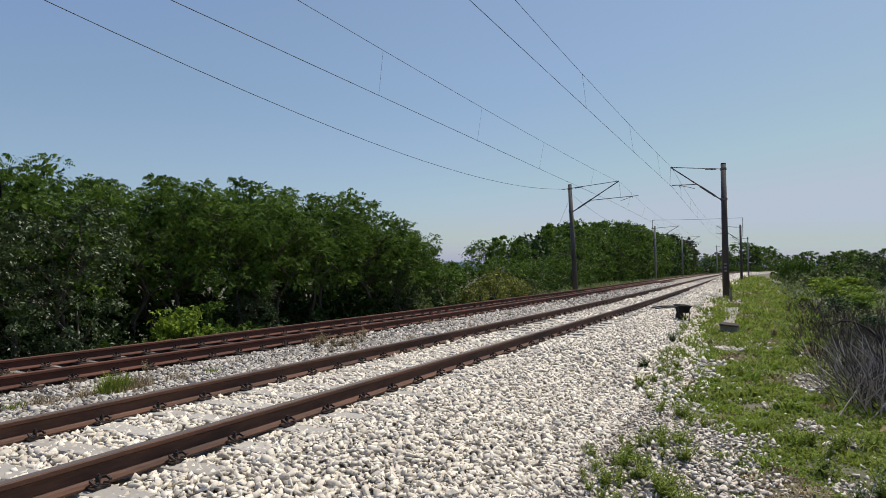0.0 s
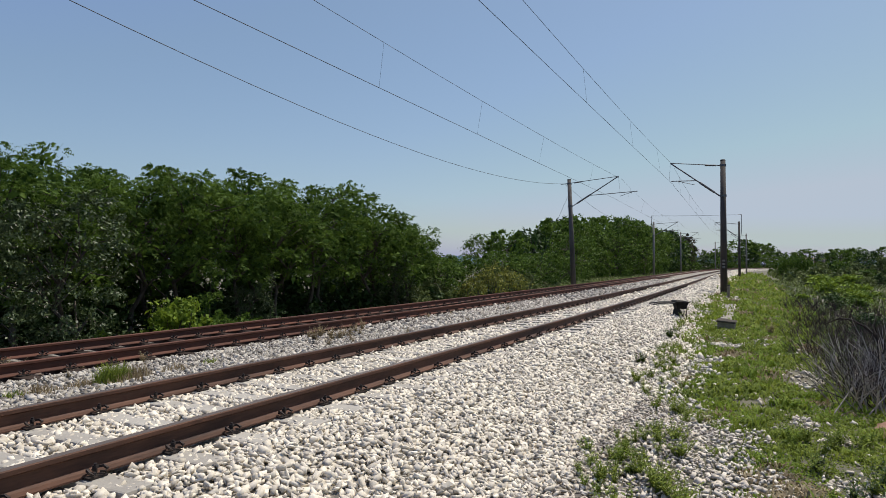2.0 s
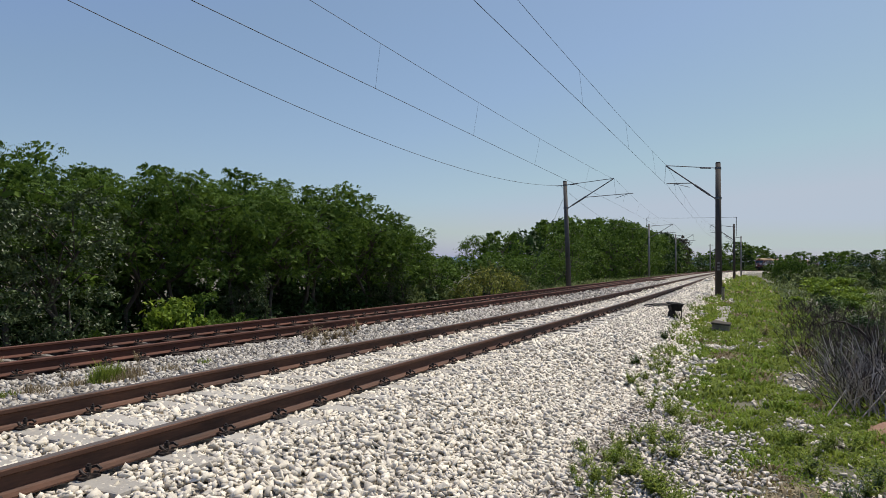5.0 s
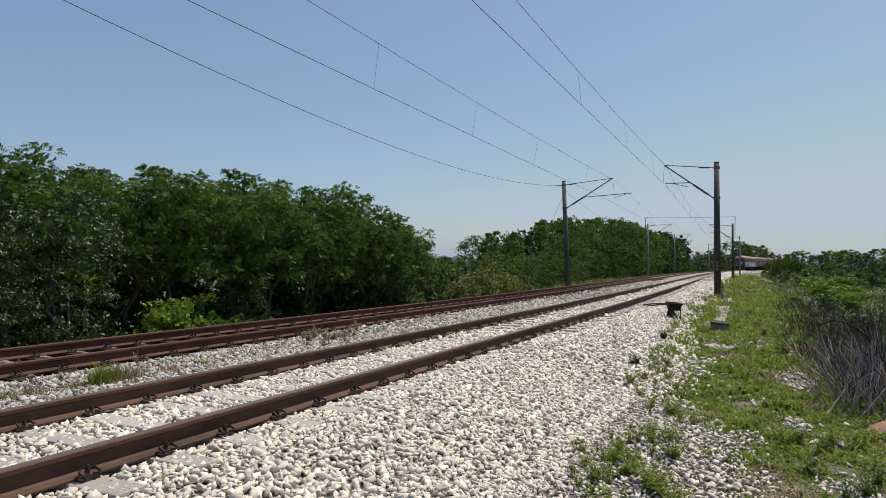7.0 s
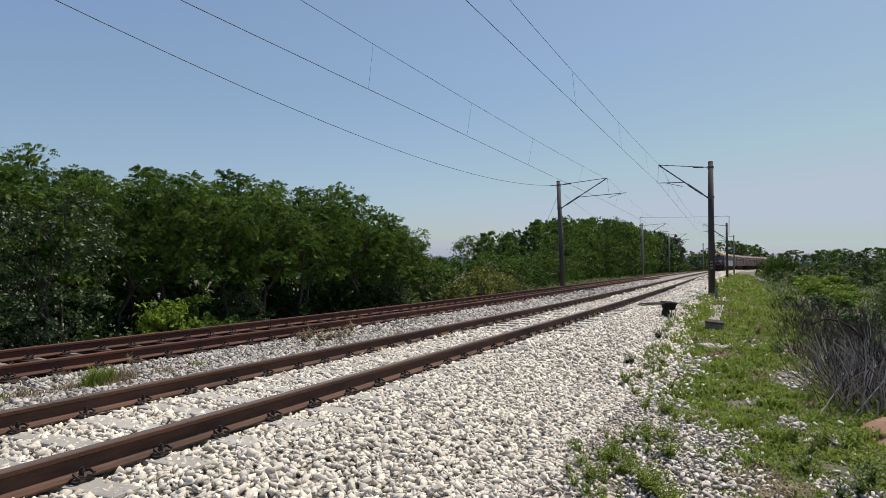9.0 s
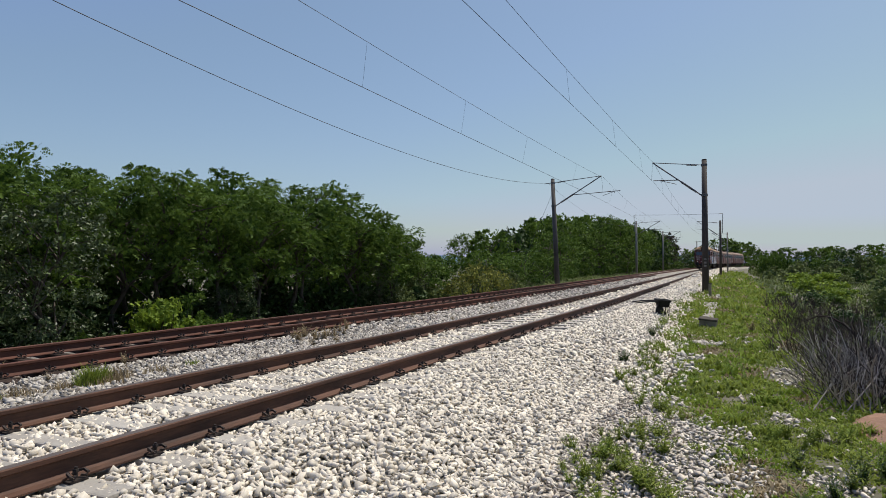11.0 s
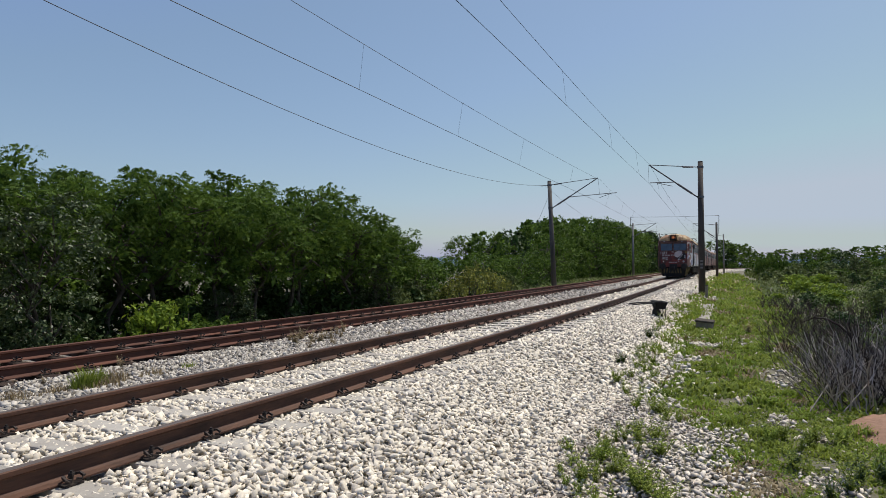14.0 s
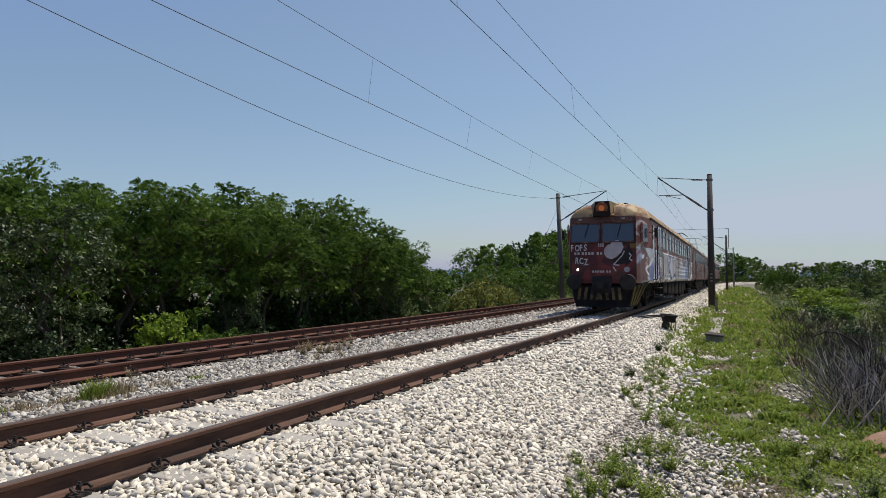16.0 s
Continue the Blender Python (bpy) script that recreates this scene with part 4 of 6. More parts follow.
def nose_parts(car):
    sl = math.degrees(math.atan(0.16))
    yz = lambda z: max(0, z - 2.42) * 0.16
    b = bmesh.new()
    for x in (0.42, 0.62):
        rod(b, (x, 0.95, 3.83), (x, 1.45, 3.90), 0.045, 0.02, seg=10)
        rod(b, (x, 1.2, 3.74), (x, 1.2, 3.86), 0.03, seg=8)
    part("horn", b, M_BLACK, car, "black roof horns")
    # windscreens
    for x0, x1 in ((-1.06, -0.09), (-0.03, 1.04)):
        zc = 2.78
        f = bmesh.new()
        for a0, a1, b0, b1 in ((x0, x1, 3.09, 3.13), (x0, x1, 2.46, 2.50), (x0, x0 + 0.035, 2.50, 3.09), (x1 - 0.035, x1, 2.50, 3.09)):
            z = (b0 + b1) / 2
            panel(f, a0, a1, b0, b1, yz(z) - 0.012, 0.05, 0, sl)
        w = part("windscreen", f, M_RUST, car, "wide cab windscreen in a rounded frame")
        g = bmesh.new()
        panel(g, x0 + 0.035, x1 - 0.035, 2.50, 3.09, yz(zc) - 0.006, 0.03, 0, sl)
        part("pane", g, M_GLASS, w)
        g = bmesh.new()
        xm = (x0 + x1) / 2
        rod(g, (xm + 0.1, yz(3.06) - 0.05, 3.08), (xm - 0.02, yz(2.62) - 0.05, 2.66), 0.012, seg=6)
        part("wiper", g, M_BLACK, w, "black wiper")
    # top lamp in its hood
    b = bmesh.new()
    lo = [bm_v for bm_v in ((-0.31, -0.04), (0.31, -0.04), (0.31, 0.6), (-0.31, 0.6))]
    hi = ((-0.24, 0.08), (0.22, 0.08), (0.22, 0.55), (-0.24, 0.55))
    v0, v1 = [b.verts.new((x, y, 3.36)) for x, y in lo], [b.verts.new((x, y, 3.87)) for x, y in hi]
    for i in range(4):
        b.faces.new((v0[i], v0[(i + 1) % 4], v1[(i + 1) % 4], v1[i]))
    b.faces.new(v0[::-1]), b.faces.new(v1)
    hood = part("lamp_hood", b, M_GRIME, car, "dark hood of the top headlamp")
    for x in (-0.30, 0.30):
        b = bmesh.new()
        v = [b.verts.new(c) for c in ((x, -0.06, 3.36), (x * 0.78, 0.05, 3.87), (x * 1.9, 0.75, 3.74), (x * 2.1, 0.3, 3.52), (x * 1.12, 0.02, 3.36), (x * 0.9, 0.12, 3.86))]
        b.faces.new((v[0], v[1], v[2], v[3])), b.faces.new((v[4], v[5], v[2], v[3])), b.faces.new((v[0], v[1], v[5], v[4]))
        part("hood_cheek", b, M_ROOF, hood, "cream cheek plate")
    b = bmesh.new()
    rod(b, (-0.01, 0.0, 3.63), (-0.01, -0.03, 3.622), 0.20, seg=24)
    part("lamp_glass", b, M_AMBER, hood, "rust-brown lamp glass")
    b = bmesh.new()
    rod(b, (-0.01, -0.02, 3.63), (-0.01, -0.045, 3.62), 0.10, seg=18)
    part("bulb", b, M_GLOW, hood, "faint amber glow")
    # brow under the roof
    b = bmesh.new()
    panel(b, -1.06, 1.06, 3.14, 3.35, 0.115, 0.04, 0.015, sl)
    part("brow", b, M_RUST, car, "rust-brown band under the roof edge")
    for x in (-0.76, 0.68):
        b = bmesh.new()
        panel(b, x - 0.05, x + 0.05, 3.24, 3.30, 0.085, 0.04, 0.01)
        part("marker_lamp", b, M_CURTAIN, car, "small pale marker lamp")
    # lower lamps
    for x, mat, lab in ((-0.82, M_LIT, "lit white headlamp"), (0.80, M_CURTAIN, "unlit headlamp")):
        b = bmesh.new()
        rod(b, (x, 0.02, 1.56), (x, -0.06, 1.56), 0.13, seg=20)
        h = part("headlamp", b, M_RED, car, lab)
        b = bmesh.new()
        rod(b, (x, -0.05, 1.56), (x, -0.075, 1.56), 0.04 if x < 0 else 0.09, seg=16)
        part("lamp_glass", b, mat, h, lab)
    b = bmesh.new()
    panel(b, -1.04, -0.42, 1.25, 1.82, -0.006, 0.012, 0.004)
    panel(b, 0.30, 0.74, 1.25, 1.75, -0.006, 0.012, 0.004)
    part("front_plate", b, M_RED, car, "brighter red lower front plates")
    b = bmesh.new()
    panel(b, -0.33, 0.27, 1.42, 1.75, -0.012, 0.02, 0.004)
    part("front_plate", b, M_NOSE, car, "dark red middle plate")
    # number bars and sprayed writing
    bars = [(-0.95 + k * 0.11, -0.88 + k * 0.11, 2.06, 2.15) for k in (0, 1, 2.3, 3.3, 4.3, 5.3, 6.9, 7.9)]
    bars += [(-0.35 + k * 0.085, -0.29 + k * 0.085, 1.46, 1.53) for k in (0, 1, 2, 3, 4, 5.6, 6.6)]
    bars += [(-0.14 + k * 0.07, -0.10 + k * 0.07, 2.32, 2.44) for k in (0, 1, 2)]
    b = bmesh.new()
    for x0, x1, z0, z1 in bars:
        panel(b, x0, x1, z0, z1, -0.026 if z1 < 1.6 else -0.006, 0.008)
    part("marking", b, M_PINK, car, "row of pale painted marks")
    up = pose(0, 0, 0, 90, 0, 0)
    for word, x, z, h, steps, tilts in (("FOFS", -1.06, 2.19, 0.30, (0, 0.125, 0.30, 0.43), (5, -3, 4, -5)), ("RCZ", -0.93, 1.77, 0.30, (0, 0.155, 0.315), (-4, 3, 2))):
        for k, ch in enumerate(word):
            m = Matrix.Translation((x + steps[k], -0.012, z + (0.0, 0.012, 0.008, 0.015)[k] - (0.03 * k if word == "RCZ" else 0))) @ up @ pose(0, 0, 0, 0, 0, tilts[k]) @ Matrix.Diagonal((0.70, 1, 1, 1))
            lettering(ch, h * (1, 0.97, 1.0, 1.05)[k], M_WHITE, car, m, "letter")
    b = bmesh.new()
    pts = [(0.06, 2.18), (0.06, 2.34), (0.16, 2.48), (0.26, 2.50), (0.34, 2.60), (0.50, 2.64), (0.64, 2.56), (0.70, 2.40), (0.62, 2.22), (0.46, 2.08), (0.30, 2.0), (0.14, 2.06)]
    vs = [b.verts.new((x, -0.05 + yz(z), z - 0.10)) for x, z in pts]
    b.faces.new(vs)
    part("graffiti_shape", b, M_PINK, car, "pale rounded sprayed shape")
    b = bmesh.new()
    vs = [b.verts.new((x, -0.008, z)) for x, z in ((0.30, 1.86), (0.56, 1.98), (0.70, 2.20), (0.86, 2.36), (0.98, 2.12), (0.92, 1.80), (0.74, 1.66), (0.50, 1.68))]
    b.faces.new(vs)
    part("graffiti_shape", b, M_BLACK, car, "black sprayed patch")
    b = bmesh.new()
    for p, q in (((0.62, 2.0), (0.36, 1.72)), ((0.36, 1.72), (0.55, 1.70)), ((0.72, 2.18), (0.62, 1.98)), ((0.34, 1.66), (0.44, 1.50)), ((0.86, 2.10), (0.94, 2.02)), ((0.94, 2.02), (0.87, 1.92)), ((0.87, 1.92), (0.96, 1.84))):
        rod(b, (p[0], -0.012, p[1]), (q[0], -0.012, q[1]), 0.02, seg=5)
    part("graffiti_stroke", b, M_WHITE, car, "white sprayed strokes")["kind"] = "stuff"
    b = bmesh.new()
    panel(b, 0.90, 1.09, 2.28, 2.42, -0.004, 0.012, 0.003)
    part("front_plate", b, M_OCHRE, car, "dirty ochre patch at the corner")
    # buffers, coupler, ladder rungs
    for x in (-0.875, 0.875):
        b = bmesh.new()
        rod(b, (x, 0.05, 1.15), (x, -0.40, 1.15), 0.10, seg=14)
        rod(b, (x, -0.40, 1.15), (x, -0.45, 1.15), 0.26, 0.24, seg=26)
        part("buffer", b, M_BLACK, car, "black round buffer")
    b = bmesh.new()
    box(b, (-0.03, -0.02, 1.06), (0.62, 0.3, 0.56), 0.04)
    box(b, (-0.03, -0.28, 1.02), (0.24, 0.4, 0.26), 0.05)
    for x in (-0.30, 0.26):
        bent_rod(b, [(x, -0.1, 1.2), (x, -0.3, 0.9), (x * 0.8, -0.28, 0.62)], 0.03)
    part("coupler", b, M_BLACK, car, "black coupler and hoses")
    # plough with yellow stripes
    b = bmesh.new()
    top = [(-1.38, 1.05), (-1.0, -0.05), (1.0, -0.05), (1.38, 1.05)]
    bot = [(-0.98, 0.40), (-0.86, -0.22), (0.86, -0.22), (0.98, 0.40)]
    tv, bv = [b.verts.new((x, y, 1.18 if y > 0 else 1.02)) for x, y in top], [b.verts.new((x, y, 0.32)) for x, y in bot]
    for i in range(3):
        b.faces.new((tv[i], tv[i + 1], bv[i + 1], bv[i]))
    bmesh.ops.solidify(b, geom=list(b.faces), thickness=0.04)
    bmesh.ops.recalc_face_normals(b, faces=b.faces)
    pl = part("plough", b, M_BLACK, car, "black snow plough with yellow warning stripes")
    for k, x in enumerate((-0.90, -0.68, -0.46, -0.24, 0.02, 0.26, 0.48, 0.70)):
        b = bmesh.new()
        d = 0.16 if x < 0 else -0.16
        v = [b.verts.new(((x + o) * (1 - 0.12 * t) + d * (1 - t), -0.05 - 0.17 * t - 0.022, 1.0 - 0.66 * t)) for o, t in ((-0.05, 0.06), (0.05, 0.06), (0.05, 0.66), (-0.05, 0.66))]
        b.faces.new(v)
        part("stripe", b, M_YELLOW, pl, "dirty yellow stripe")
    for s in (-1, 1):
        for k in (0.02, 0.27, 0.52, 0.77):
            b = bmesh.new()
            v = []
            for o, t in ((0, 0.03), (0.12, 0.03), (0.17, 0.92), (0.05, 0.92)):
                f = k + o
                hi, lo = Vector((1.0 + 0.38 * f, -0.05 + 1.10 * f, 1.02 + 0.16 * f)), Vector((0.86 + 0.12 * f, -0.22 + 0.62 * f, 0.32))
                p = hi.lerp(lo, t) + Vector((0.035, -0.012, 0))
                v.append(b.verts.new((s * p.x, p.y, p.z)))
            b.faces.new(v)
            part("stripe", b, M_YELLOW, pl, "dirty yellow stripe")
    b = bmesh.new()
    box(b, (0, 0.1, 0.42), (1.7, 0.5, 0.16), 0.04)
    part("plough_beam", b, M_BLACK, car)
    # cab side: window, mirror, ladder rails
    for s in (-1, 1):
        q = pose(0, 0, 0, 0, 0, s * -11.5)
        b = bmesh.new()
        box(b, (s * 1.285, 0.62, 2.78), (0.05, 0.62, 0.72), 0.02, q)
        w = part("cab_window", b, M_BAND, car, "cab side window")
        b = bmesh.new()
        box(b, (s * 1.305, 0.62, 2.78), (0.035, 0.50, 0.60), 0.01, q)
        part("pane", b, M_GLASS, w)
        b = bmesh.new()
        rod(b, (s * 1.36, 1.25, 2.85), (s * 1.58, 1.15, 2.85), 0.015)
        box(b, (s * 1.60, 1.13, 2.82), (0.10, 0.07, 0.34), 0.03)
        part("mirror", b, M_BLACK, car, "black side mirror")
        for y in (1.75, 2.45):
            b = bmesh.new()
            bent_rod(b, [(s * 1.42, y, 1.2), (s * 1.50, y, 1.25), (s * 1.50, y, 2.9), (s * 1.42, y, 2.95)], 0.018)
            part("handrail", b, M_BLACK, car, "upright cab door rail")
        b = bmesh.new()
        box(b, (s * 1.421, 2.1, 2.15), (0.03, 0.62, 2.0), 0.01)
        part("cab_door", b, M_SIDE if s > 0 else M_BAND, car, "graffiti-covered cab door" if s > 0 else "maroon cab door")


def ribbon(b, pts, width, x):
    """A flat stroke of paint along (y, z) points on the side of a car."""
    vs = []
    for k, (y, z) in enumerate(pts):
        a, c = pts[max(k - 1, 0)], pts[min(k + 1, len(pts) - 1)]
        dy, dz = c[0] - a[0], c[1] - a[1]
        n = math.hypot(dy, dz) or 1
        w = width * (0.7 + 0.3 * math.sin(k * 1.3))
        vs.append((b.verts.new((x, y - dz / n * w / 2, z + dy / n * w / 2)), b.verts.new((x, y + dz / n * w / 2, z - dy / n * w / 2))))
    for (p, q), (r, t) in zip(vs, vs[1:]):
        b.faces.new((p, q, t, r))


def side_graffiti(car, seed):
    """Rounded sprayed shapes with white outlines along the lower side."""
    rng = random.Random(seed)
    x = 1.42 + 0.022
    y, k = 1.95, 0
    while y < 10.5:
        w, h, cz = rng.uniform(0.55, 1.0), rng.uniform(0.34, 0.52), rng.uniform(1.68, 1.86)
        if not 3.1 < y + w < 4.8:
            x += 0.0006
            oval = [(y + w + w * math.cos(a * 0.449) * (1 + 0.12 * math.sin(a * 2.1 + k)), cz + h * math.sin(a * 0.449)) for a in range(14)]
            b = bmesh.new()
            b.faces.new([b.verts.new((x, p, z)) for p, z in oval])
            part("graffiti_shape", b, (M_LILAC, M_WHITE, M_PINK, M_LILAC)[k % 4], car, "rounded sprayed shape")
            b = bmesh.new()
            ribbon(b, oval + oval[:1], 0.06, x + 0.002)
            part("graffiti_stroke", b, M_BLACK if k % 4 == 1 else M_WHITE, car, "sprayed outline")
            b = bmesh.new()
            ribbon(b, [(y + w * 0.5, cz + h * 0.6), (y + w * 0.9, cz - h * 0.1), (y + w * 1.5, cz + h * 0.3), (y + w * 1.7, cz - h * 0.8)], 0.05, x + 0.004)
            part("graffiti_stroke", b, M_WHITE if k % 3 else M_BLACK, car, "sprayed stroke")
        y += w * rng.uniform(1.5, 2.1)
        k += 1
    for y in (3.18, 3.0, 4.72, 2.7, 19.4):
        b = bmesh.new()
        ribbon(b, [(y, 2.2), (y + 0.04, 1.7), (y, 1.3), (y + 0.05, 1.12)], 0.10, 1.446)
        part("graffiti_stroke", b, M_WHITE, car, "white sprayed drip")


def folded_pantograph(car, y):
    z = EAVE + 0.72
    for d in (-0.75, 0.75):
        for x in (-0.5, 0.5):
            b = bmesh.new()
            for j in range(3):
                rod(b, (x, y + d, z - 0.14 + j * 0.08), (x, y + d, z - 0.09 + j * 0.08), 0.075, 0.055, seg=8)
            part("insulator", b, M_PORCELAIN, car, "brown ribbed insulator")
    b = bmesh.new()
    bent_rod(b, [(-0.5, y - 0.8, z + 0.14), (0.5, y - 0.8, z + 0.14), (0.5, y + 0.8, z + 0.14), (-0.5, y + 0.8, z + 0.14), (-0.5, y - 0.8, z + 0.14)], 0.035)
    for x in (-0.42, 0.42):
        bent_rod(b, [(x, y - 0.5, z + 0.16), (x, y + 1.3, z + 0.30), (x * 0.8, y - 0.2, z + 0.44)], 0.022)
    bent_rod(b, [(-0.9, y - 0.2, z + 0.22), (-0.55, y - 0.2, z + 0.48), (0.55, y - 0.2, z + 0.48), (0.9, y - 0.2, z + 0.22)], 0.03)
    part("pantograph", b, M_BLACK, car, "folded pantograph on the roof")


KIT = [(2.6, 2.2, 1.5, 0.3), (12.0, 2.6, 1.4, 0.28)]
TRAIN = [railcar("leading car of an old red electric train, graffiti-covered, cream roof", True, M_SIDE, M_ROOF, 3),
         railcar("graffiti-marked red-brown electric train car with roof boxes", False, M_SIDE_OLD, M_ROOF_OLD, 4, kit=KIT[1:]),
         railcar("red-brown electric train car with a raised pantograph", False, M_SIDE_OLD, M_ROOF_OLD, 5, panto=True, kit=KIT[1:]),
         railcar("faded red-brown rear car of an electric train", False, M_SIDE_OLD, M_ROOF_OLD, 6)]
side_graffiti(TRAIN[0], 2)
folded_pantograph(TRAIN[1], 4.0)


# ---- things beside the track ----
M_BARROW = material("black_worn_rubber_and_iron", (0.035, 0.032, 0.032), (0.014, 0.013, 0.013), rough=0.7, metal=0.2, scale=6, fine=40)
M_SLAB = material("mossy_old_concrete", (0.30, 0.255, 0.175), (0.11, 0.095, 0.06), scale=5, fine=40, spread=0.8, bump=0.6)
M_LID = material("dark_weathered_lid_concrete", (0.115, 0.098, 0.078), (0.05, 0.043, 0.034), rough=0.95, spec=0.1, scale=5, fine=40, spread=0.8, bump=0.6)
M_SOIL = material("red_brown_bare_soil", (0.30, 0.165, 0.10), (0.19, 0.105, 0.065), scale=3, fine=25, spread=0.8, bump=0.7, bump_dist=0.03)
# blue-grey base colour stands in for the haze before the hills
M_HILL = material("haze_tinted_far_hills", (0.125, 0.185, 0.26), (0.10, 0.15, 0.21), rough=1.0, spec=0.0, scale=0.01, fine=0.05, bump=0)
M_DRYLEAF = material("dry_leaf_litter", (0.30, 0.26, 0.21), (0.12, 0.10, 0.08), rough=0.8, scale=3, fine=20, spread=0.8, island=0.8, bump=0)


def wheelbarrow(m):
    w = thing("wheelbarrow", m, "black two-wheeled hand barrow with long shafts standing on ballast", "wheelbarrow")
    b = bmesh.new()
    t = [(-0.27, -0.20, 0.46), (0.27, -0.20, 0.46), (0.27, 0.34, 0.46), (-0.27, 0.34, 0.46)]
    o = [(-0.19, -0.12, 0.27), (0.19, -0.12, 0.27), (0.19, 0.24, 0.27), (-0.19, 0.24, 0.27)]
    tv, ov = [b.verts.new(c) for c in t], [b.verts.new(c) for c in o]
    for i in range(4):
        b.faces.new((tv[i], tv[(i + 1) % 4], ov[(i + 1) % 4], ov[i]))
    b.faces.new(ov[::-1])
    bmesh.ops.solidify(b, geom=list(b.faces), thickness=0.012)
    part("tray", b, M_BARROW, w, "deep black tray")
    b = bmesh.new()
    bent_rod(b, [(-0.28, -0.21, 0.46), (0.28, -0.21, 0.46), (0.28, 0.35, 0.46), (-0.28, 0.35, 0.46), (-0.28, -0.21, 0.46)], 0.016)
    part("rim", b, M_BARROW, w)
    for y in (-0.16, 0.24):
        b = bmesh.new()
        bent_rod(b, [(0.24, y, 0.40), (-0.30, y, 0.42), (-0.75, y * 1.1, 0.40), (-1.25, y * 1.15, 0.34)], 0.018)
        part("shaft", b, M_BARROW, w, "long thin handle bar")
        b = bmesh.new()
        bent_rod(b, [(0.20, y, 0.42), (0.24, y, 0.0)], 0.018), bent_rod(b, [(0.24, y, 0.02), (0.12, y, 0.22)], 0.014)
        part("leg", b, M_BARROW, w)
    b = bmesh.new()
    disc_wheel(b, (-0.12, 0.04, 0.16), (0, 1, 0), 0.16, 0.06, 20)
    part("wheel", b, M_BARROW, w)
    return w


def on_bed(y, u):
    return place(y, u, float(bed_height(u)))


wheelbarrow(Matrix.Translation((2.22, 19.9, -0.27)) @ pose(0, 0, 0, 2, 4, 24) @ Matrix.Diagonal((0.66, 0.78, 1.06, 1)))


def cable_box(y, u):
    p = thing("cable_box", Matrix.Translation(place(y, u, float(ground_height(u, y)) - 0.05)) @ pose(0, 0, 0, 1.5, 2, -6), "small weathered concrete cable box with a dark slab lid", "cable box")
    b = bmesh.new()
    box(b, (0, 0, 0.06), (0.42, 0.36, 0.40), 0.02)
    part("body", b, M_SLAB, p)
    b = bmesh.new()
    box(b, (0, 0, 0.28), (0.47, 0.42, 0.05), 0.012, pose(0, 0, 0, 2, 3, 3))
    part("lid", b, M_LID, p, "dark slab lid")


cable_box(19.3, 3.55)


def cable_trough():
    """Loose concrete lids over a cable run that leads from the box to the pole."""
    t = thing("cable_trough", None, "weathered concrete cable trough with loose lids sunk in weeds", "cable trough")
    rng = random.Random(14)
    for k in range(13):
        y = 20.0 + k * 0.78
        u = 3.50 - 0.018 * (y - 20) + rng.uniform(-0.02, 0.02)
        b = bmesh.new()
        box(b, (0, 0, 0), (0.34, 0.74, 0.09), 0.012)
        o = part("slab", b, M_SLAB_PALE, t)
        o.matrix_basis = Matrix.Translation(place(y, u, float(ground_height(u, y)) + 0.045)) @ pose(0, 0, 0, rng.uniform(-2, 2), rng.uniform(-3, 3), heading(y) + rng.uniform(-2, 2))


M_SLAB_PALE = material("pale_weathered_concrete", (0.36, 0.32, 0.26), (0.16, 0.14, 0.11), scale=5, fine=40, spread=0.8, obj=0.4, bump=0.6)
cable_trough()
pl = thing("marker_post", Matrix.Translation(place(36.0, 3.12, -0.5)), "short weathered concrete marker post beside the pole", "marker post")
b = bmesh.new()
box(b, (0, 0, 0.28), (0.14, 0.12, 0.85), 0.02)
part("shaft", b, M_SLAB, pl)
b = bmesh.new()
box(b, (0, 0, 0.72), (0.16, 0.14, 0.05), 0.015)
part("cap", b, M_LID, pl)
b = bmesh.new()
cb = [place(37, 2.6, -0.36), place(35.5, 2.2, -0.27), place(35, 1.7, -0.14), place(36.5, 1.45, -0.07)]
bent_rod(b, cb, 0.025)
tagged(part("cable", b, M_BLACK), "black cable lying over the ballast at the pole's foot", "cable")


# ---- ballast stones ----
def wavy(u, y):
    return 0.5 + 0.22 * np.sin(u * 2.1 + y * 0.8 + 0.4) + 0.2 * np.sin(y * 1.7 - u * 1.3) + 0.13 * np.sin(u * 5.3 + 1.1) * np.cos(y * 4.1) + 0.1 * np.sin(y * 0.33)


def weed_edge(y):
    """Where the weeds of the verge close up, across from the near track."""
    return np.interp(y, [2, 4.5, 5.8, 7.9, 8.7, 10, 12.6, 15, 19, 36, 120], [4.9, 4.65, 4.3, 3.8, 3.4, 3.15, 3.0, 2.8, 2.6, 2.6, 2.8]) + 0.10 * np.sin(y * 1.9) + 0.07 * np.sin(y * 4.3 + 1)


BARE = [(4.98, 11.7, 0.32, 1.0), (3.3, 11.6, 0.30, 0.8), (4.85, 8.4, 0.13, 0.3), (5.15, 7.9, 0.15, 0.3), (4.35, 7.6, 0.12, 0.25), (4.5, 9.6, 0.14, 0.3), (3.7, 15.5, 0.7, 0.35), (4.4, 16.2, 0.4, 0.3), (3.5, 29.0, 0.5, 2.2), (3.6, 36.0, 0.6, 2.0), (5.2, 6.2, 0.3, 0.5), (3.4, 21.5, 0.30, 2.0)]


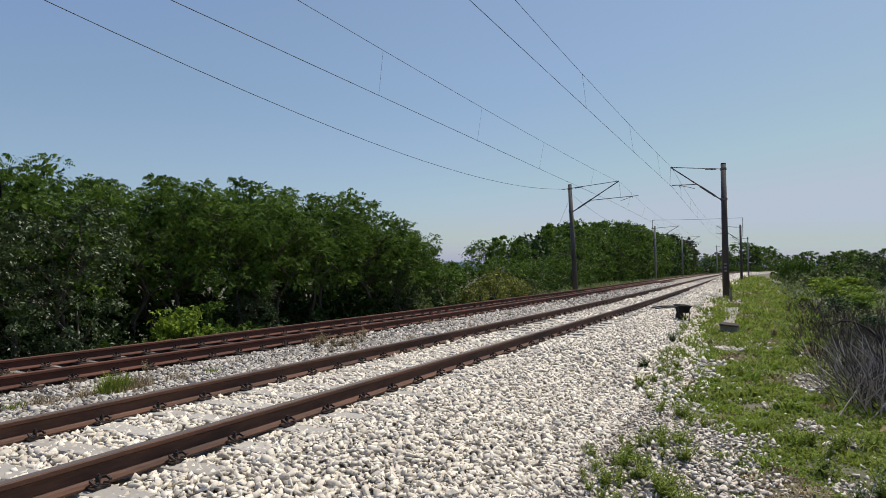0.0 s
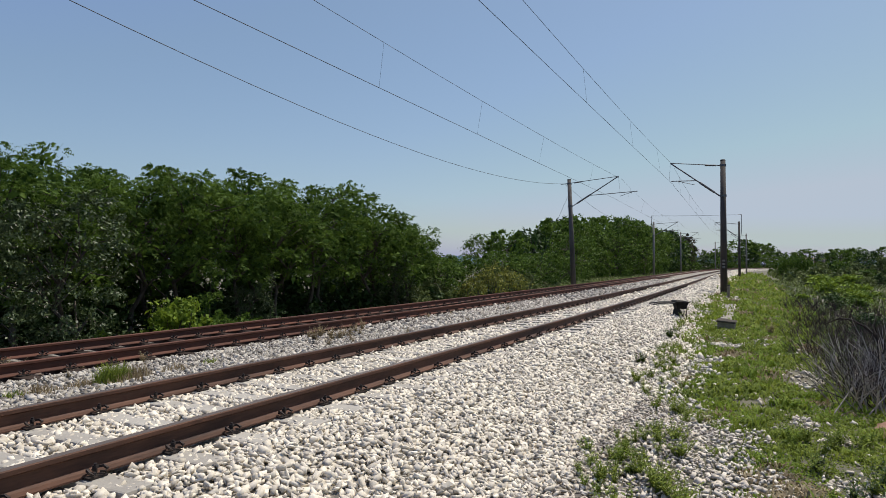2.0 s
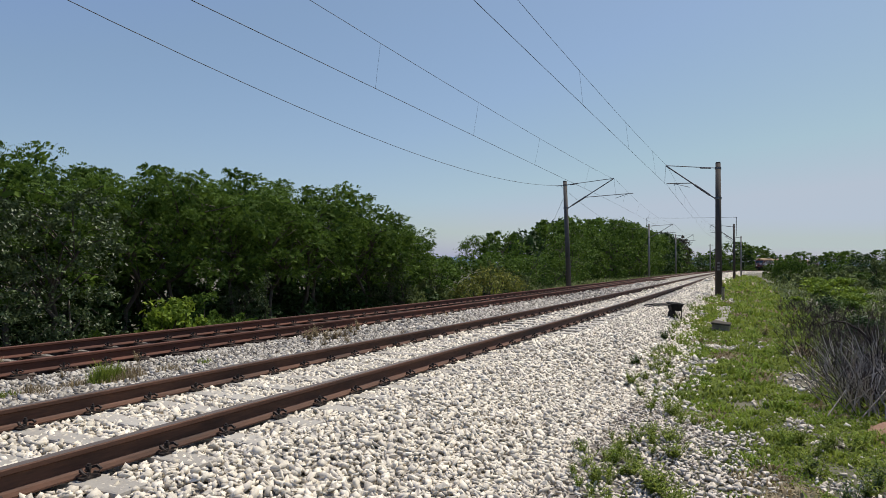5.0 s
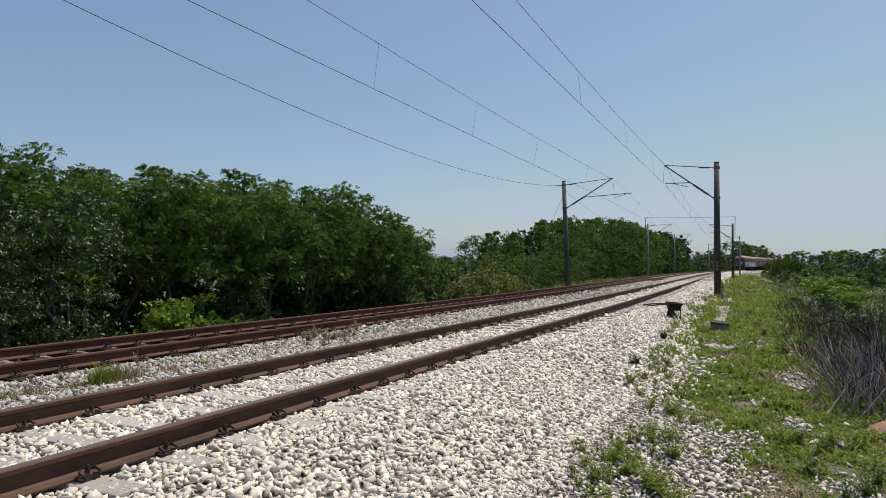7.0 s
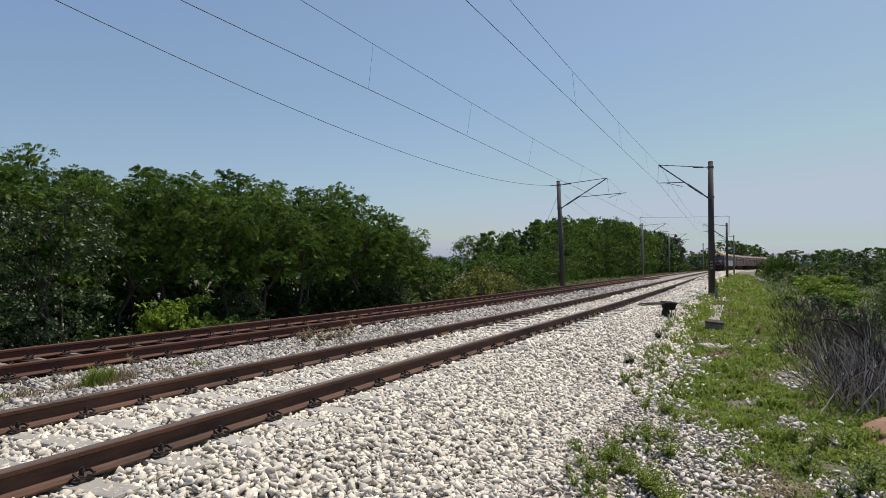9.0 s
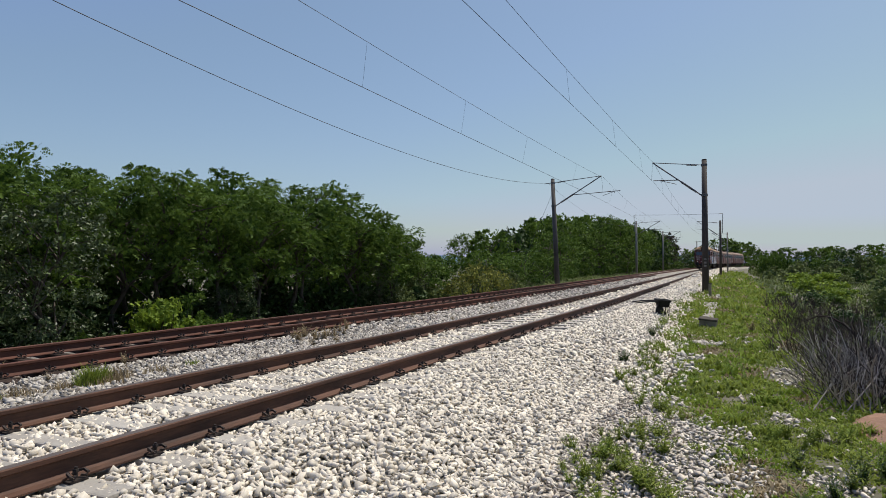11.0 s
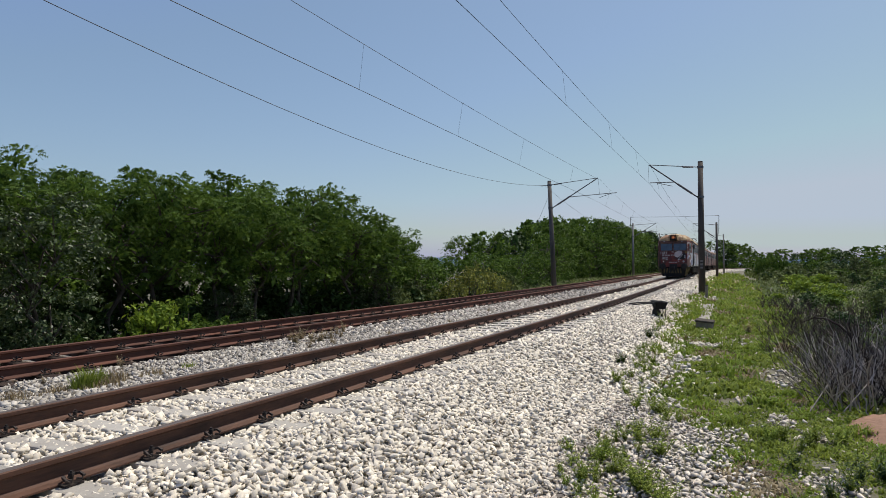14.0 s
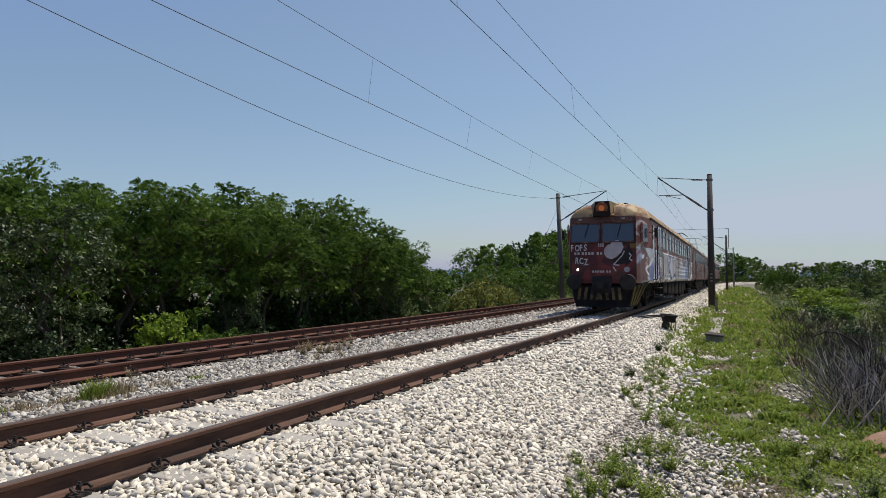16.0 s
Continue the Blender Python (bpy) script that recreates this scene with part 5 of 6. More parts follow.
def open_patch(u, y):
    """1 in the open patches of the verge, where gravel and dry litter lie, 0 away from them."""
    k = np.zeros_like(np.asarray(u, float))
    for cu, cy, a, b in BARE:
        d = ((u - cu) / a) ** 2 + ((y - cy) / b) ** 2 + 0.35 * np.sin(u * 9.1 + y * 3.3) * np.sin(y * 5.7 - u * 4.1)
        k = np.maximum(k, np.clip(1.5 - d, 0, 1))
    return k


def stone_soup(seed, u0, u1, y0, y1, gap, size, cover=1.0, ico=True):
    """Points and triangles of angular crushed stones scattered over a stretch of the bed."""
    rng = np.random.default_rng(seed)
    nu, ny = int((u1 - u0) / gap), int((y1 - y0) / gap)
    U, Y = np.meshgrid(np.linspace(u0, u1, nu), np.linspace(y0, y1, ny))
    U, Y = U.ravel() + rng.uniform(-0.7, 0.7, U.size) * gap, Y.ravel() + rng.uniform(-0.7, 0.7, U.size) * gap
    keep = rng.random(U.size) < cover
    for r in (-0.7535, 0.7535, LEFT - 0.7535, LEFT + 0.7535):
        keep &= np.abs(U - r) > 0.085
    # sleeper tops stay partly bare
    on = (np.abs(U) < 1.28) & (np.abs((Y - 2.645) / 0.577 - np.round((Y - 2.645) / 0.577)) * 0.577 < np.where(Y > 12, 0.15, 0.10))
    bare = np.sin(np.round((Y - 2.645) / 0.577) * 2.3) * 0.22 + np.where(Y > 12, np.where(U > 0.75, 0.92, 0.42), np.where(U > 0.75, 0.24, 0.08))
    keep &= ~(on & ((np.abs(np.abs(U) - 0.7535) < np.where(Y > 12, 0.5, 0.34)) & (rng.random(U.size) < bare)))
    # stones thin out among the weeds
    edge = weed_edge(Y)
    keep &= rng.random(U.size) < np.clip(1.0 - (U - edge + 0.1) * 1.5, 0.03 + 0.25 * (wavy(U, Y) < 0.10) + 0.5 * open_patch(U, Y), 1)
    U, Y = U[keep], Y[keep]
    n = U.size
    X, D = centre(Y)
    z = np.maximum(bed_height(U), np.where(U > 2.6, ground_height(U, Y) + 0.012, -9)) + rng.uniform(-0.30, 0.75, n) * size - 0.02 * ((Y > 12) & (np.abs(U) < 1.4))
    if ico:
        g = (1 + 5**0.5) / 2
        base = np.array([(-1, g, 0), (1, g, 0), (-1, -g, 0), (1, -g, 0), (0, -1, g), (0, 1, g), (0, -1, -g), (0, 1, -g), (g, 0, -1), (g, 0, 1), (-g, 0, -1), (-g, 0, 1)]) / 1.9
        tri = np.array([(0, 11, 5), (0, 5, 1), (0, 1, 7), (0, 7, 10), (0, 10, 11), (1, 5, 9), (5, 11, 4), (11, 10, 2), (10, 7, 6), (7, 1, 8), (3, 9, 4), (3, 4, 2), (3, 2, 6), (3, 6, 8), (3, 8, 9), (4, 9, 5), (2, 4, 11), (6, 2, 10), (8, 6, 7), (9, 8, 1)])
    else:
        base = np.array([(x, y, w) for x in (-1, 1) for y in (-1, 1) for w in (-1, 1)]) * 0.72
        tri = np.array([(0, 1, 3), (0, 3, 2), (4, 6, 7), (4, 7, 5), (0, 4, 5), (0, 5, 1), (2, 3, 7), (2, 7, 6), (0, 2, 6), (0, 6, 4), (1, 5, 7), (1, 7, 3)])
    k = len(base)
    P = base[None] + rng.normal(0, 0.19 if ico else 0.19, (n, k, 3))
    s = size * np.minimum(rng.lognormal(0, 0.27, n), 1.6)
    P *= (s[:, None] * np.stack([rng.uniform(0.9, 1.6, n), rng.uniform(0.6, 1.05, n), rng.uniform(0.32, 0.62, n)], 1))[:, None]
    turn = rng.random(n) * math.pi
    q = np.stack([np.cos(turn), rng.normal(0, 0.30, n), rng.normal(0, 0.30, n), np.sin(turn)], 1)
    q /= np.linalg.norm(q, axis=1)[:, None]
    a, b, c, d = q.T
    R = np.stack([np.stack([1 - 2 * (c * c + d * d), 2 * (b * c - a * d), 2 * (b * d + a * c)], -1), np.stack([2 * (b * c + a * d), 1 - 2 * (b * b + d * d), 2 * (c * d - a * b)], -1), np.stack([2 * (b * d - a * c), 2 * (c * d + a * b), 1 - 2 * (b * b + c * c)], -1)], 1)
    V = np.einsum("nij,nkj->nki", R, P) + np.stack([X + U, Y, z], -1)[:, None]
    F = tri[None] + (np.arange(n) * k)[:, None, None]
    return V.reshape(-1, 3), F.reshape(-1, 3)


def stones(label, mat, *specs):
    Vs, Fs, o = [], [], 0
    for sp in specs:
        V, F = stone_soup(*sp)
        Vs.append(V), Fs.append(F + o)
        o += len(V)
    ob = arrays_object("ballast_stones", np.concatenate(Vs), np.concatenate(Fs), mat)
    return tagged(ob, label, "ballast", kind="stuff")


stones("loose pale crushed limestone ballast beside the near rail", M_STONE,
       (18, 0.85, 3.0, -6.0, 1.2, 0.10, 0.05, 1.0, False), (1, 0.85, 3.0, 1.2, 9.0, 0.044, 0.0255, 1.0, False), (2, 0.85, 2.9, 1.2, 9.0, 0.080, 0.029), (3, 0.85, 4.0, 9.0, 22.0, 0.062, 0.033, 1.0, False), (4, 0.85, 3.5, 22.0, 36.0, 0.092, 0.040, 1.0, False), (22, 0.85, 3.4, 36.0, 62.0, 0.16, 0.062, 1.0, False), (23, 0.85, 3.3, 62.0, 190.0, 0.34, 0.13, 1.0, False))
stones("loose pale crushed limestone ballast between the rails", M_STONE,
       (19, -0.68, 0.68, -6.0, 1.2, 0.10, 0.05, 1.0, False), (5, -0.68, 0.68, 1.2, 10.0, 0.045, 0.0255, 1.0, False), (15, -0.68, 0.68, 1.2, 10.0, 0.085, 0.029), (6, -0.68, 0.68, 10.0, 24.0, 0.072, 0.038, 1.0, False), (7, -0.68, 0.68, 24.0, 60.0, 0.15, 0.056, 1.0, False))
stones("weathered grey ballast between the two tracks", M_STONE_GREY,
       (8, LEFT + 0.82, -0.85, 2.4, 12.0, 0.048, 0.027, 1.0, False), (9, LEFT + 0.82, -0.85, 12.0, 26.0, 0.078, 0.040, 1.0, False), (10, LEFT + 0.82, -0.85, 26.0, 60.0, 0.18, 0.06, 1.0, False))
stones("rust-stained ballast between the rails of the farther track", M_STONE_RUST,
       (11, LEFT - 0.66, LEFT + 0.66, 3.0, 40.0, 0.085, 0.040, 0.8, False))


stones("small greyish gravel among the weeds of the verge", M_STONE_MID, (27, 2.85, 6.0, -7.0, 1.8, 0.095, 0.032, 1.0, False), (16, 2.85, 6.0, 1.8, 9.0, 0.044, 0.020, 1.0, False), (17, 3.6, 6.2, 9.0, 24.0, 0.085, 0.026, 0.8, False))


def single_stones():
    """The stones nearest the lens as pieces of their own."""
    rng = random.Random(21)
    meshes = []
    for k in range(10):
        bm = bmesh.new()
        bmesh.ops.create_icosphere(bm, subdivisions=1, radius=1.0)
        for v in bm.verts:
            v.co = Vector((v.co.x * 1.25, v.co.y * 0.85, v.co.z * 0.55)) + Vector([rng.gauss(0, 0.2) for _ in range(3)])
        me = bpy.data.meshes.new("stone")
        bm.to_mesh(me), bm.free()
        me.materials.append(M_LOOSE)
        meshes.append(me)
    bed = bpy.data.objects["ballast_bed"]
    for k in range(300):
        u, y = rng.uniform(1.2, 3.2), rng.uniform(2.6, 6.5)
        p = on_bed(y, u)
        s = 0.025 * rng.lognormvariate(0, 0.25)
        o = new("stone", meshes[k % 10])
        o.parent = bed
        o.matrix_basis = Matrix.Translation(p + Vector((0, 0, 0.014))) @ pose(0, 0, 0, rng.uniform(-35, 35), rng.uniform(-35, 35), rng.uniform(0, 360)) @ Matrix.Scale(s, 4)


M_LOOSE = material("loose_limestone_piece", (0.80, 0.72, 0.585), (0.46, 0.41, 0.335), scale=0.4, fine=2.0, spread=0.9, obj=0.8, spec=0.12, bump=0.3)


# ---- low plants ----
def blades(rng, U, Y, h, width):
    n = U.size
    X = centre(Y)[0] + U
    z = np.maximum(np.where(U < 3.3, bed_height(U), -9), ground_height(U, Y))
    p = np.stack([X, Y, z - 0.01], -1)
    a = rng.random(n) * 6.283
    d = np.stack([np.cos(a), np.sin(a), 0 * a], -1)
    s = np.stack([-np.sin(a), np.cos(a), 0 * a], -1)
    h = (h * rng.uniform(0.5, 1.3, n))[:, None]
    mid = p + d * h * 0.28 + np.array([0, 0, 1.0]) * h * 0.62
    tip = p + d * h * rng.uniform(0.5, 1.0, n)[:, None] + np.array([0, 0, 1.0]) * h * rng.uniform(0.6, 1.0, n)[:, None]
    V = np.stack([p - s * width * 0.4, p + s * width * 0.4, mid + s * width, mid - s * width, tip], 1).reshape(-1, 3)
    i = np.arange(n)[:, None] * 5
    F = np.concatenate([i + np.array([[0, 1, 2]]), i + np.array([[0, 2, 3]]), i + np.array([[3, 2, 4]])], 1).reshape(-1, 3)
    return V, F


def weed_mat():
    rng = np.random.default_rng(31)
    sets = {"low_weeds": [], "yellow_weeds": [], "dry_weeds": []}
    for y0, y1, n, h, w in ((-7, 0.5, 1800, 0.075, 0.016), (0.5, 9, 13500, 0.045, 0.009), (9, 20, 7500, 0.06, 0.014), (20, 45, 3600, 0.11, 0.028), (45, 120, 1500, 0.22, 0.07)):
        cu, cy = rng.uniform(2.55, 6.4, n), rng.uniform(y0, y1, n)
        dens = np.clip((cu - weed_edge(cy)) * 2.6 + 0.25, 0.0, 1) * np.clip((wavy(cu, cy) + 0.05) * 4.5, 0.25, 1) * (1 - 0.93 * open_patch(cu, cy)) * np.clip(2.2 - (cu - 4.5) * 1.1, 0.2, 1)
        k = rng.random(n) < dens
        cu, cy = cu[k], cy[k]
        tuft = 0.55 + 1.1 * np.clip(np.sin(cu * 7.3 + np.sin(cy * 2.9) * 2) * np.sin(cy * 6.1 + np.sin(cu * 3.7) * 2), 0, 1) + 0.5 * wavy(cu * 3.1 + 1, cy * 2.3)
        kind = wavy(cu * 1.7 + 3, cy * 1.3 + 5) + rng.normal(0, 0.13, cu.size) + 0.3 * np.exp(-((cu - 4.6) / 0.4) ** 2 - ((cy - 6.1) / 0.7) ** 2)
        for name, lo, hi in (("low_weeds", -9, 0.56), ("yellow_weeds", 0.56, 0.86), ("dry_weeds", 0.86, 9)):
            q = (kind >= lo) & (kind < hi)
            U, Y = np.repeat(cu[q], 8), np.repeat(cy[q], 8)
            U, Y = U + rng.normal(0, h * 0.8, U.size), Y + rng.normal(0, h * 0.8, U.size)
            sets[name].append(blades(rng, U, Y, np.repeat(rng.uniform(0.6, 1.5, q.sum()) * tuft[q], 8) * h, w))
    for (name, parts), mat, lab in zip(sets.items(), (M_GRASS, M_LEAF_PALE, M_STRAW), ("low bright green weeds covering the verge", "yellow-green low weeds in patches on the verge", "dry straw-coloured weeds scattered on the verge")):
        o, Vs, Fs = 0, [], []
        for V, F in parts:
            Vs.append(V), Fs.append(F + o)
            o += len(V)
        tagged(arrays_object(name, np.concatenate(Vs), np.concatenate(Fs), mat), lab, "weeds", kind="stuff")
    # dry litter on the bare patches
    n = 16000
    U, Y = rng.uniform(2.9, 8.0, n), 2.5 + 24 * rng.random(n) ** 1.4
    k = rng.random(n) < np.clip((0.45 - wavy(U, Y)) * 2, 0.10, 1) + open_patch(U, Y)
    V, F = blades(rng, U[k], Y[k], np.full(k.sum(), 0.04), 0.008)
    tagged(arrays_object("dry_litter", V, F, M_DRYLEAF), "dry grey stalks and litter among the weeds", "litter", kind="stuff")
    # rough growth over the scrubland and under the wood
    Vs, Fs, o = [], [], 0
    for u0, u1, y0, y1, n, h, w in ((5.7, 14, 9.2, 26, 10000, 0.20, 0.014), (6, 34, 26, 80, 12000, 0.34, 0.05), (7, 90, 80, 230, 6000, 0.8, 0.20), (-10.6, -7.4, 5, 46, 9000, 0.20, 0.018), (-14, -7, 46, 150, 7000, 0.5, 0.06)):
        V, F = blades(rng, rng.uniform(u0, u1, n), rng.uniform(y0, y1, n), np.full(n, h), w)
        Vs.append(V), Fs.append(F + o)
        o += len(V)
    tagged(arrays_object("rough_grass", np.concatenate(Vs), np.concatenate(Fs), M_LEAF_SCRUB), "rough dusty green grass and scrub growth", "grass", kind="stuff")


weed_mat()


def weed(seed, h, mat, label, n=5):
    rng = random.Random(seed)
    w = thing("weed", None, label, "weed", "weeds in the ballast")
    st, lf = bmesh.new(), bmesh.new()
    for _ in range(n):
        a = rng.random() * 6.283
        tip = Vector((math.cos(a) * h * rng.uniform(0.1, 0.6), math.sin(a) * h * rng.uniform(0.1, 0.6), h * rng.uniform(0.6, 1.1)))
        rod(st, (0, 0, -0.03), tip, 0.004, 0.002, seg=3)
        for k in range(14):
            f = 0.15 + 0.85 * k / 13
            c = tip * f
            b = k * 2.4 + a
            d = Vector((math.cos(b), math.sin(b), rng.uniform(0.3, 0.9))).normalized()
            s = d.cross(Vector((0, 0, 1))).normalized()
            L = h * rng.uniform(0.22, 0.36) * (1.1 - 0.5 * f)
            v = [lf.verts.new(c), lf.verts.new(c + d * L * 0.5 + s * L * 0.19), lf.verts.new(c + d * L - Vector((0, 0, L * 0.15))), lf.verts.new(c + d * L * 0.5 - s * L * 0.19)]
            lf.faces.new(v)
    part("stem", st, M_STRAW if mat is M_STRAW else M_GRASS, w)["kind"] = "stuff"
    part("leaf", lf, mat, w)["kind"] = "stuff"
    return w


def lay_weeds():
    rng = random.Random(77)
    kinds = [weed(1, 0.22, M_GRASS, "leafy bright green weed growing from the ballast", 7), weed(2, 0.28, M_GRASS, "upright green weed growing from the ballast", 4), weed(3, 0.18, M_LEAF_PALE, "low yellow-green weed growing from the ballast", 8), weed(4, 0.30, M_STRAW, "dry straw-coloured weed stalks in the ballast", 9), weed(5, 0.2, M_LEAF_DARK, "dark bushy weed in the ballast", 12)]
    spots = []
    # a loose colony in the ballast, then the ragged edge of the verge
    for _ in range(52):
        a, r = rng.random() * 6.283, rng.random() ** 0.6
        y, u = 6.2 + 1.2 * r * math.sin(a), 3.28 + 0.30 * r * math.cos(a)
        spots.append((rng.choice((0, 0, 1, 2, 2)), y, u, rng.uniform(0.35, 0.8)))
    for y, u in ((5.3, 3.75), (5.5, 3.68), (5.2, 3.85), (6.4, 3.75), (5.0, 3.95), (4.7, 3.5), (6.9, 3.65)):
        for _ in range(3):
            spots.append((1, y + rng.uniform(-0.07, 0.07), u + rng.uniform(-0.07, 0.07), rng.uniform(0.6, 0.95)))
    for _ in range(70):
        y = rng.uniform(7.6, 14)
        spots.append((rng.choice((0, 0, 1, 2)), y, float(weed_edge(y)) - 0.30 * rng.random() ** 1.5, rng.uniform(0.4, 0.85)))
    for _ in range(34):
        y = rng.uniform(14, 34)
        spots.append((rng.choice((0, 1, 2, 2)), y, float(weed_edge(y)) - 0.35 * rng.random(), rng.uniform(0.6, 1.1)))
    for _ in range(26):
        spots.append((rng.choice((0, 1, 1, 2, 4)), rng.uniform(5.2, 7.9), rng.uniform(4.7, 5.6), rng.uniform(0.6, 1.1)))
    spots += [(4, 14.9, 2.62, 1.1), (4, 15.0, 2.58, 0.9), (4, 10.9, 2.62, 0.8), (4, 11.1, 2.66, 0.9)]
    # between the tracks: dry stalks
    for k in range(16):
        spots.append((3, rng.uniform(9.0, 11.8), rng.uniform(-3.2, -2.4), rng.uniform(0.4, 0.8)))
    for k in range(14):
        spots.append((3, rng.uniform(3.6, 6.5), LEFT + rng.uniform(-0.5, 1.2), rng.uniform(0.5, 0.8)))
    for k in range(10):
        spots.append((3, rng.uniform(3.0, 20), rng.uniform(-3.2, -1.5), rng.uniform(0.3, 0.6)))
    for i, y, u, s in spots:
        z = max(float(bed_height(u)), float(ground_height(u, y))) if u > 0 else float(bed_height(u))
        put(kinds[i], y, u, z, rng.uniform(0, 360), s)
    for k, w in enumerate(kinds):
        w.matrix_basis = Matrix.Translation(place(12 + k * 2.2, 4.0 + 0.2 * k, float(ground_height(4.0, 12))))


lay_weeds()


def grass_tuft(seed, y, u, wide, h, n, mat, label):
    """Fine upright blades growing from one spot of the ballast."""
    rng = np.random.default_rng(seed)
    t = thing("grass_tuft", Matrix.Translation(place(y, u, float(bed_height(u)) - 0.01)), label, "grass tuft", "grass tufts in the ballast")
    a, r = rng.random(n) * 6.283, wide * rng.random(n) ** 0.7
    p = np.stack([np.cos(a) * r, np.sin(a) * r * 1.3, 0 * a], -1)
    b = rng.random(n) * 6.283
    d, w = np.stack([np.cos(b), np.sin(b), 0 * b], -1), np.stack([-np.sin(b), np.cos(b), 0 * b], -1) * 0.0035
    L = (h * rng.uniform(0.5, 1.15, n) * (1.1 - 0.5 * r / wide))[:, None]
    up = np.array([0, 0, 1.0])
    mid, tip = p + d * L * 0.15 + up * L * 0.6, p + d * L * rng.uniform(0.3, 0.7, n)[:, None] + up * L
    V = np.stack([p - w, p + w, mid + w, mid - w, tip], 1).reshape(-1, 3)
    i = np.arange(n)[:, None] * 5
    F = np.concatenate([i + np.array([[0, 1, 2]]), i + np.array([[0, 2, 3]]), i + np.array([[3, 2, 4]])], 1).reshape(-1, 3)
    arrays_object("grass_blade", V, F, mat, t)["kind"] = "stuff"


for k, (y, u, wide, h, n, m, lab) in enumerate([(5.15, -2.30, 0.14, 0.27, 420, M_GRASS, "fresh green grass tuft in grey ballast"), (5.35, -2.34, 0.10, 0.24, 220, M_GRASS, "fresh green grass tuft in grey ballast"), (5.55, -2.32, 0.16, 0.22, 200, M_STRAW, "dry straw-coloured grass tuft in ballast"), (4.85, -2.35, 0.14, 0.13, 150, M_STRAW, "dry straw-coloured grass tuft in ballast"), (5.3, -2.15, 0.22, 0.16, 160, M_STRAW, "dry straw-coloured grass tuft in ballast"), (4.45, -2.45, 0.22, 0.14, 180, M_STRAW, "dry straw-coloured grass tuft in ballast"), (4.2, -2.5, 0.12, 0.12, 110, M_GRASS, "fresh green grass tuft in grey ballast"), (6.1, -2.3, 0.16, 0.15, 120, M_STRAW, "dry straw-coloured grass tuft in ballast"), (6.8, -2.4, 0.10, 0.12, 90, M_GRASS, "fresh green grass tuft in grey ballast")]):
    grass_tuft(60 + k, y, u, wide, h, n, m, lab)


def shrub(seed, h, w, mat, label, leaf=0.07, clumps=44, per=17):
    rng = np.random.default_rng(seed)
    s = thing("shrub", None, label, "shrub", "shrubs beside the railway")
    b = bmesh.new()
    ends = []
    for k in range(12):
        a = k * 2.4
        e = Vector((math.cos(a) * w * 0.4 * rng.random(), math.sin(a) * w * 0.4 * rng.random(), h * rng.uniform(0.5, 0.95)))
        rod(b, (e.x * 0.1, e.y * 0.1, -0.1), e, 0.018, 0.006, seg=5)
        ends.append(e)
    part("stem", b, M_BARK, s)
    c, r = [tuple(e) for e in ends], [0.16 * h + 0.06] * len(ends)
    for _ in range(clumps):
        a, z = rng.random() * 6.283, rng.random()
        rr = w / 2 * math.sqrt(max(0.05, 1 - z**2.2)) * rng.random() ** 0.4 * (0.85 + 0.25 * math.sin(3 * a + seed))
        c.append((math.cos(a) * rr, math.sin(a) * rr, 0.06 + z * h * rng.uniform(0.8, 1.05))), r.append(rng.uniform(0.08, 0.2) * (0.5 + h / 2))
    V, F = leaf_cloud(rng, np.array(c), np.array(r), per, leaf)
    arrays_object("foliage", V, F, mat, s)["kind"] = "stuff"
    return s


def dead_shrub(seed, h, w, mat, label, stems=64, thick=0.011):
    """Crooked bare stems that fork upwards from a wide foot."""
    rng = random.Random(seed)
    s = thing("dead_shrub", None, label, "dead shrub", "dead shrubs on the verge")
    b, f = bmesh.new(), bmesh.new()
    for k in range(stems):
        a, r0 = rng.random() * 6.283, w * 0.5 * rng.random() ** 0.6
        pts = [Vector((math.cos(a) * r0, math.sin(a) * r0, -0.05))]
        lean = Vector((math.cos(a) * 0.35 * rng.random() + rng.gauss(0, 0.36), math.sin(a) * 0.35 * rng.random() + rng.gauss(0, 0.36), 1)).normalized()
        L = h * rng.uniform(0.45, 1.05)
        for _ in range(4):
            lean = (lean + Vector((rng.gauss(0, 0.27), rng.gauss(0, 0.27), rng.gauss(0, 0.1)))).normalized()
            pts.append(pts[-1] + lean * L / 4)
        r = thick * rng.uniform(0.55, 1.2)
        tube(b, pts, r, r * 0.45)
        for _ in range(4):
            k0 = rng.choice((1, 2, 3, 3))
            d = (lean + Vector((rng.gauss(0, 0.5), rng.gauss(0, 0.5), rng.gauss(0.1, 0.3)))).normalized()
            p = pts[k0].lerp(pts[k0 + 1], rng.random())
            q = p + d * h * rng.uniform(0.10, 0.22)
            e = q + (d + Vector((rng.gauss(0, 0.4), rng.gauss(0, 0.4), 0.25))).normalized() * h * rng.uniform(0.06, 0.16)
            tube(f, [p, q, e], r * 0.5, r * 0.2)
    part("stem", b, mat, s, "bare crooked stems")["kind"] = "stuff"
    part("twig", f, mat, s, "thin bare twigs")["kind"] = "stuff"
    return s


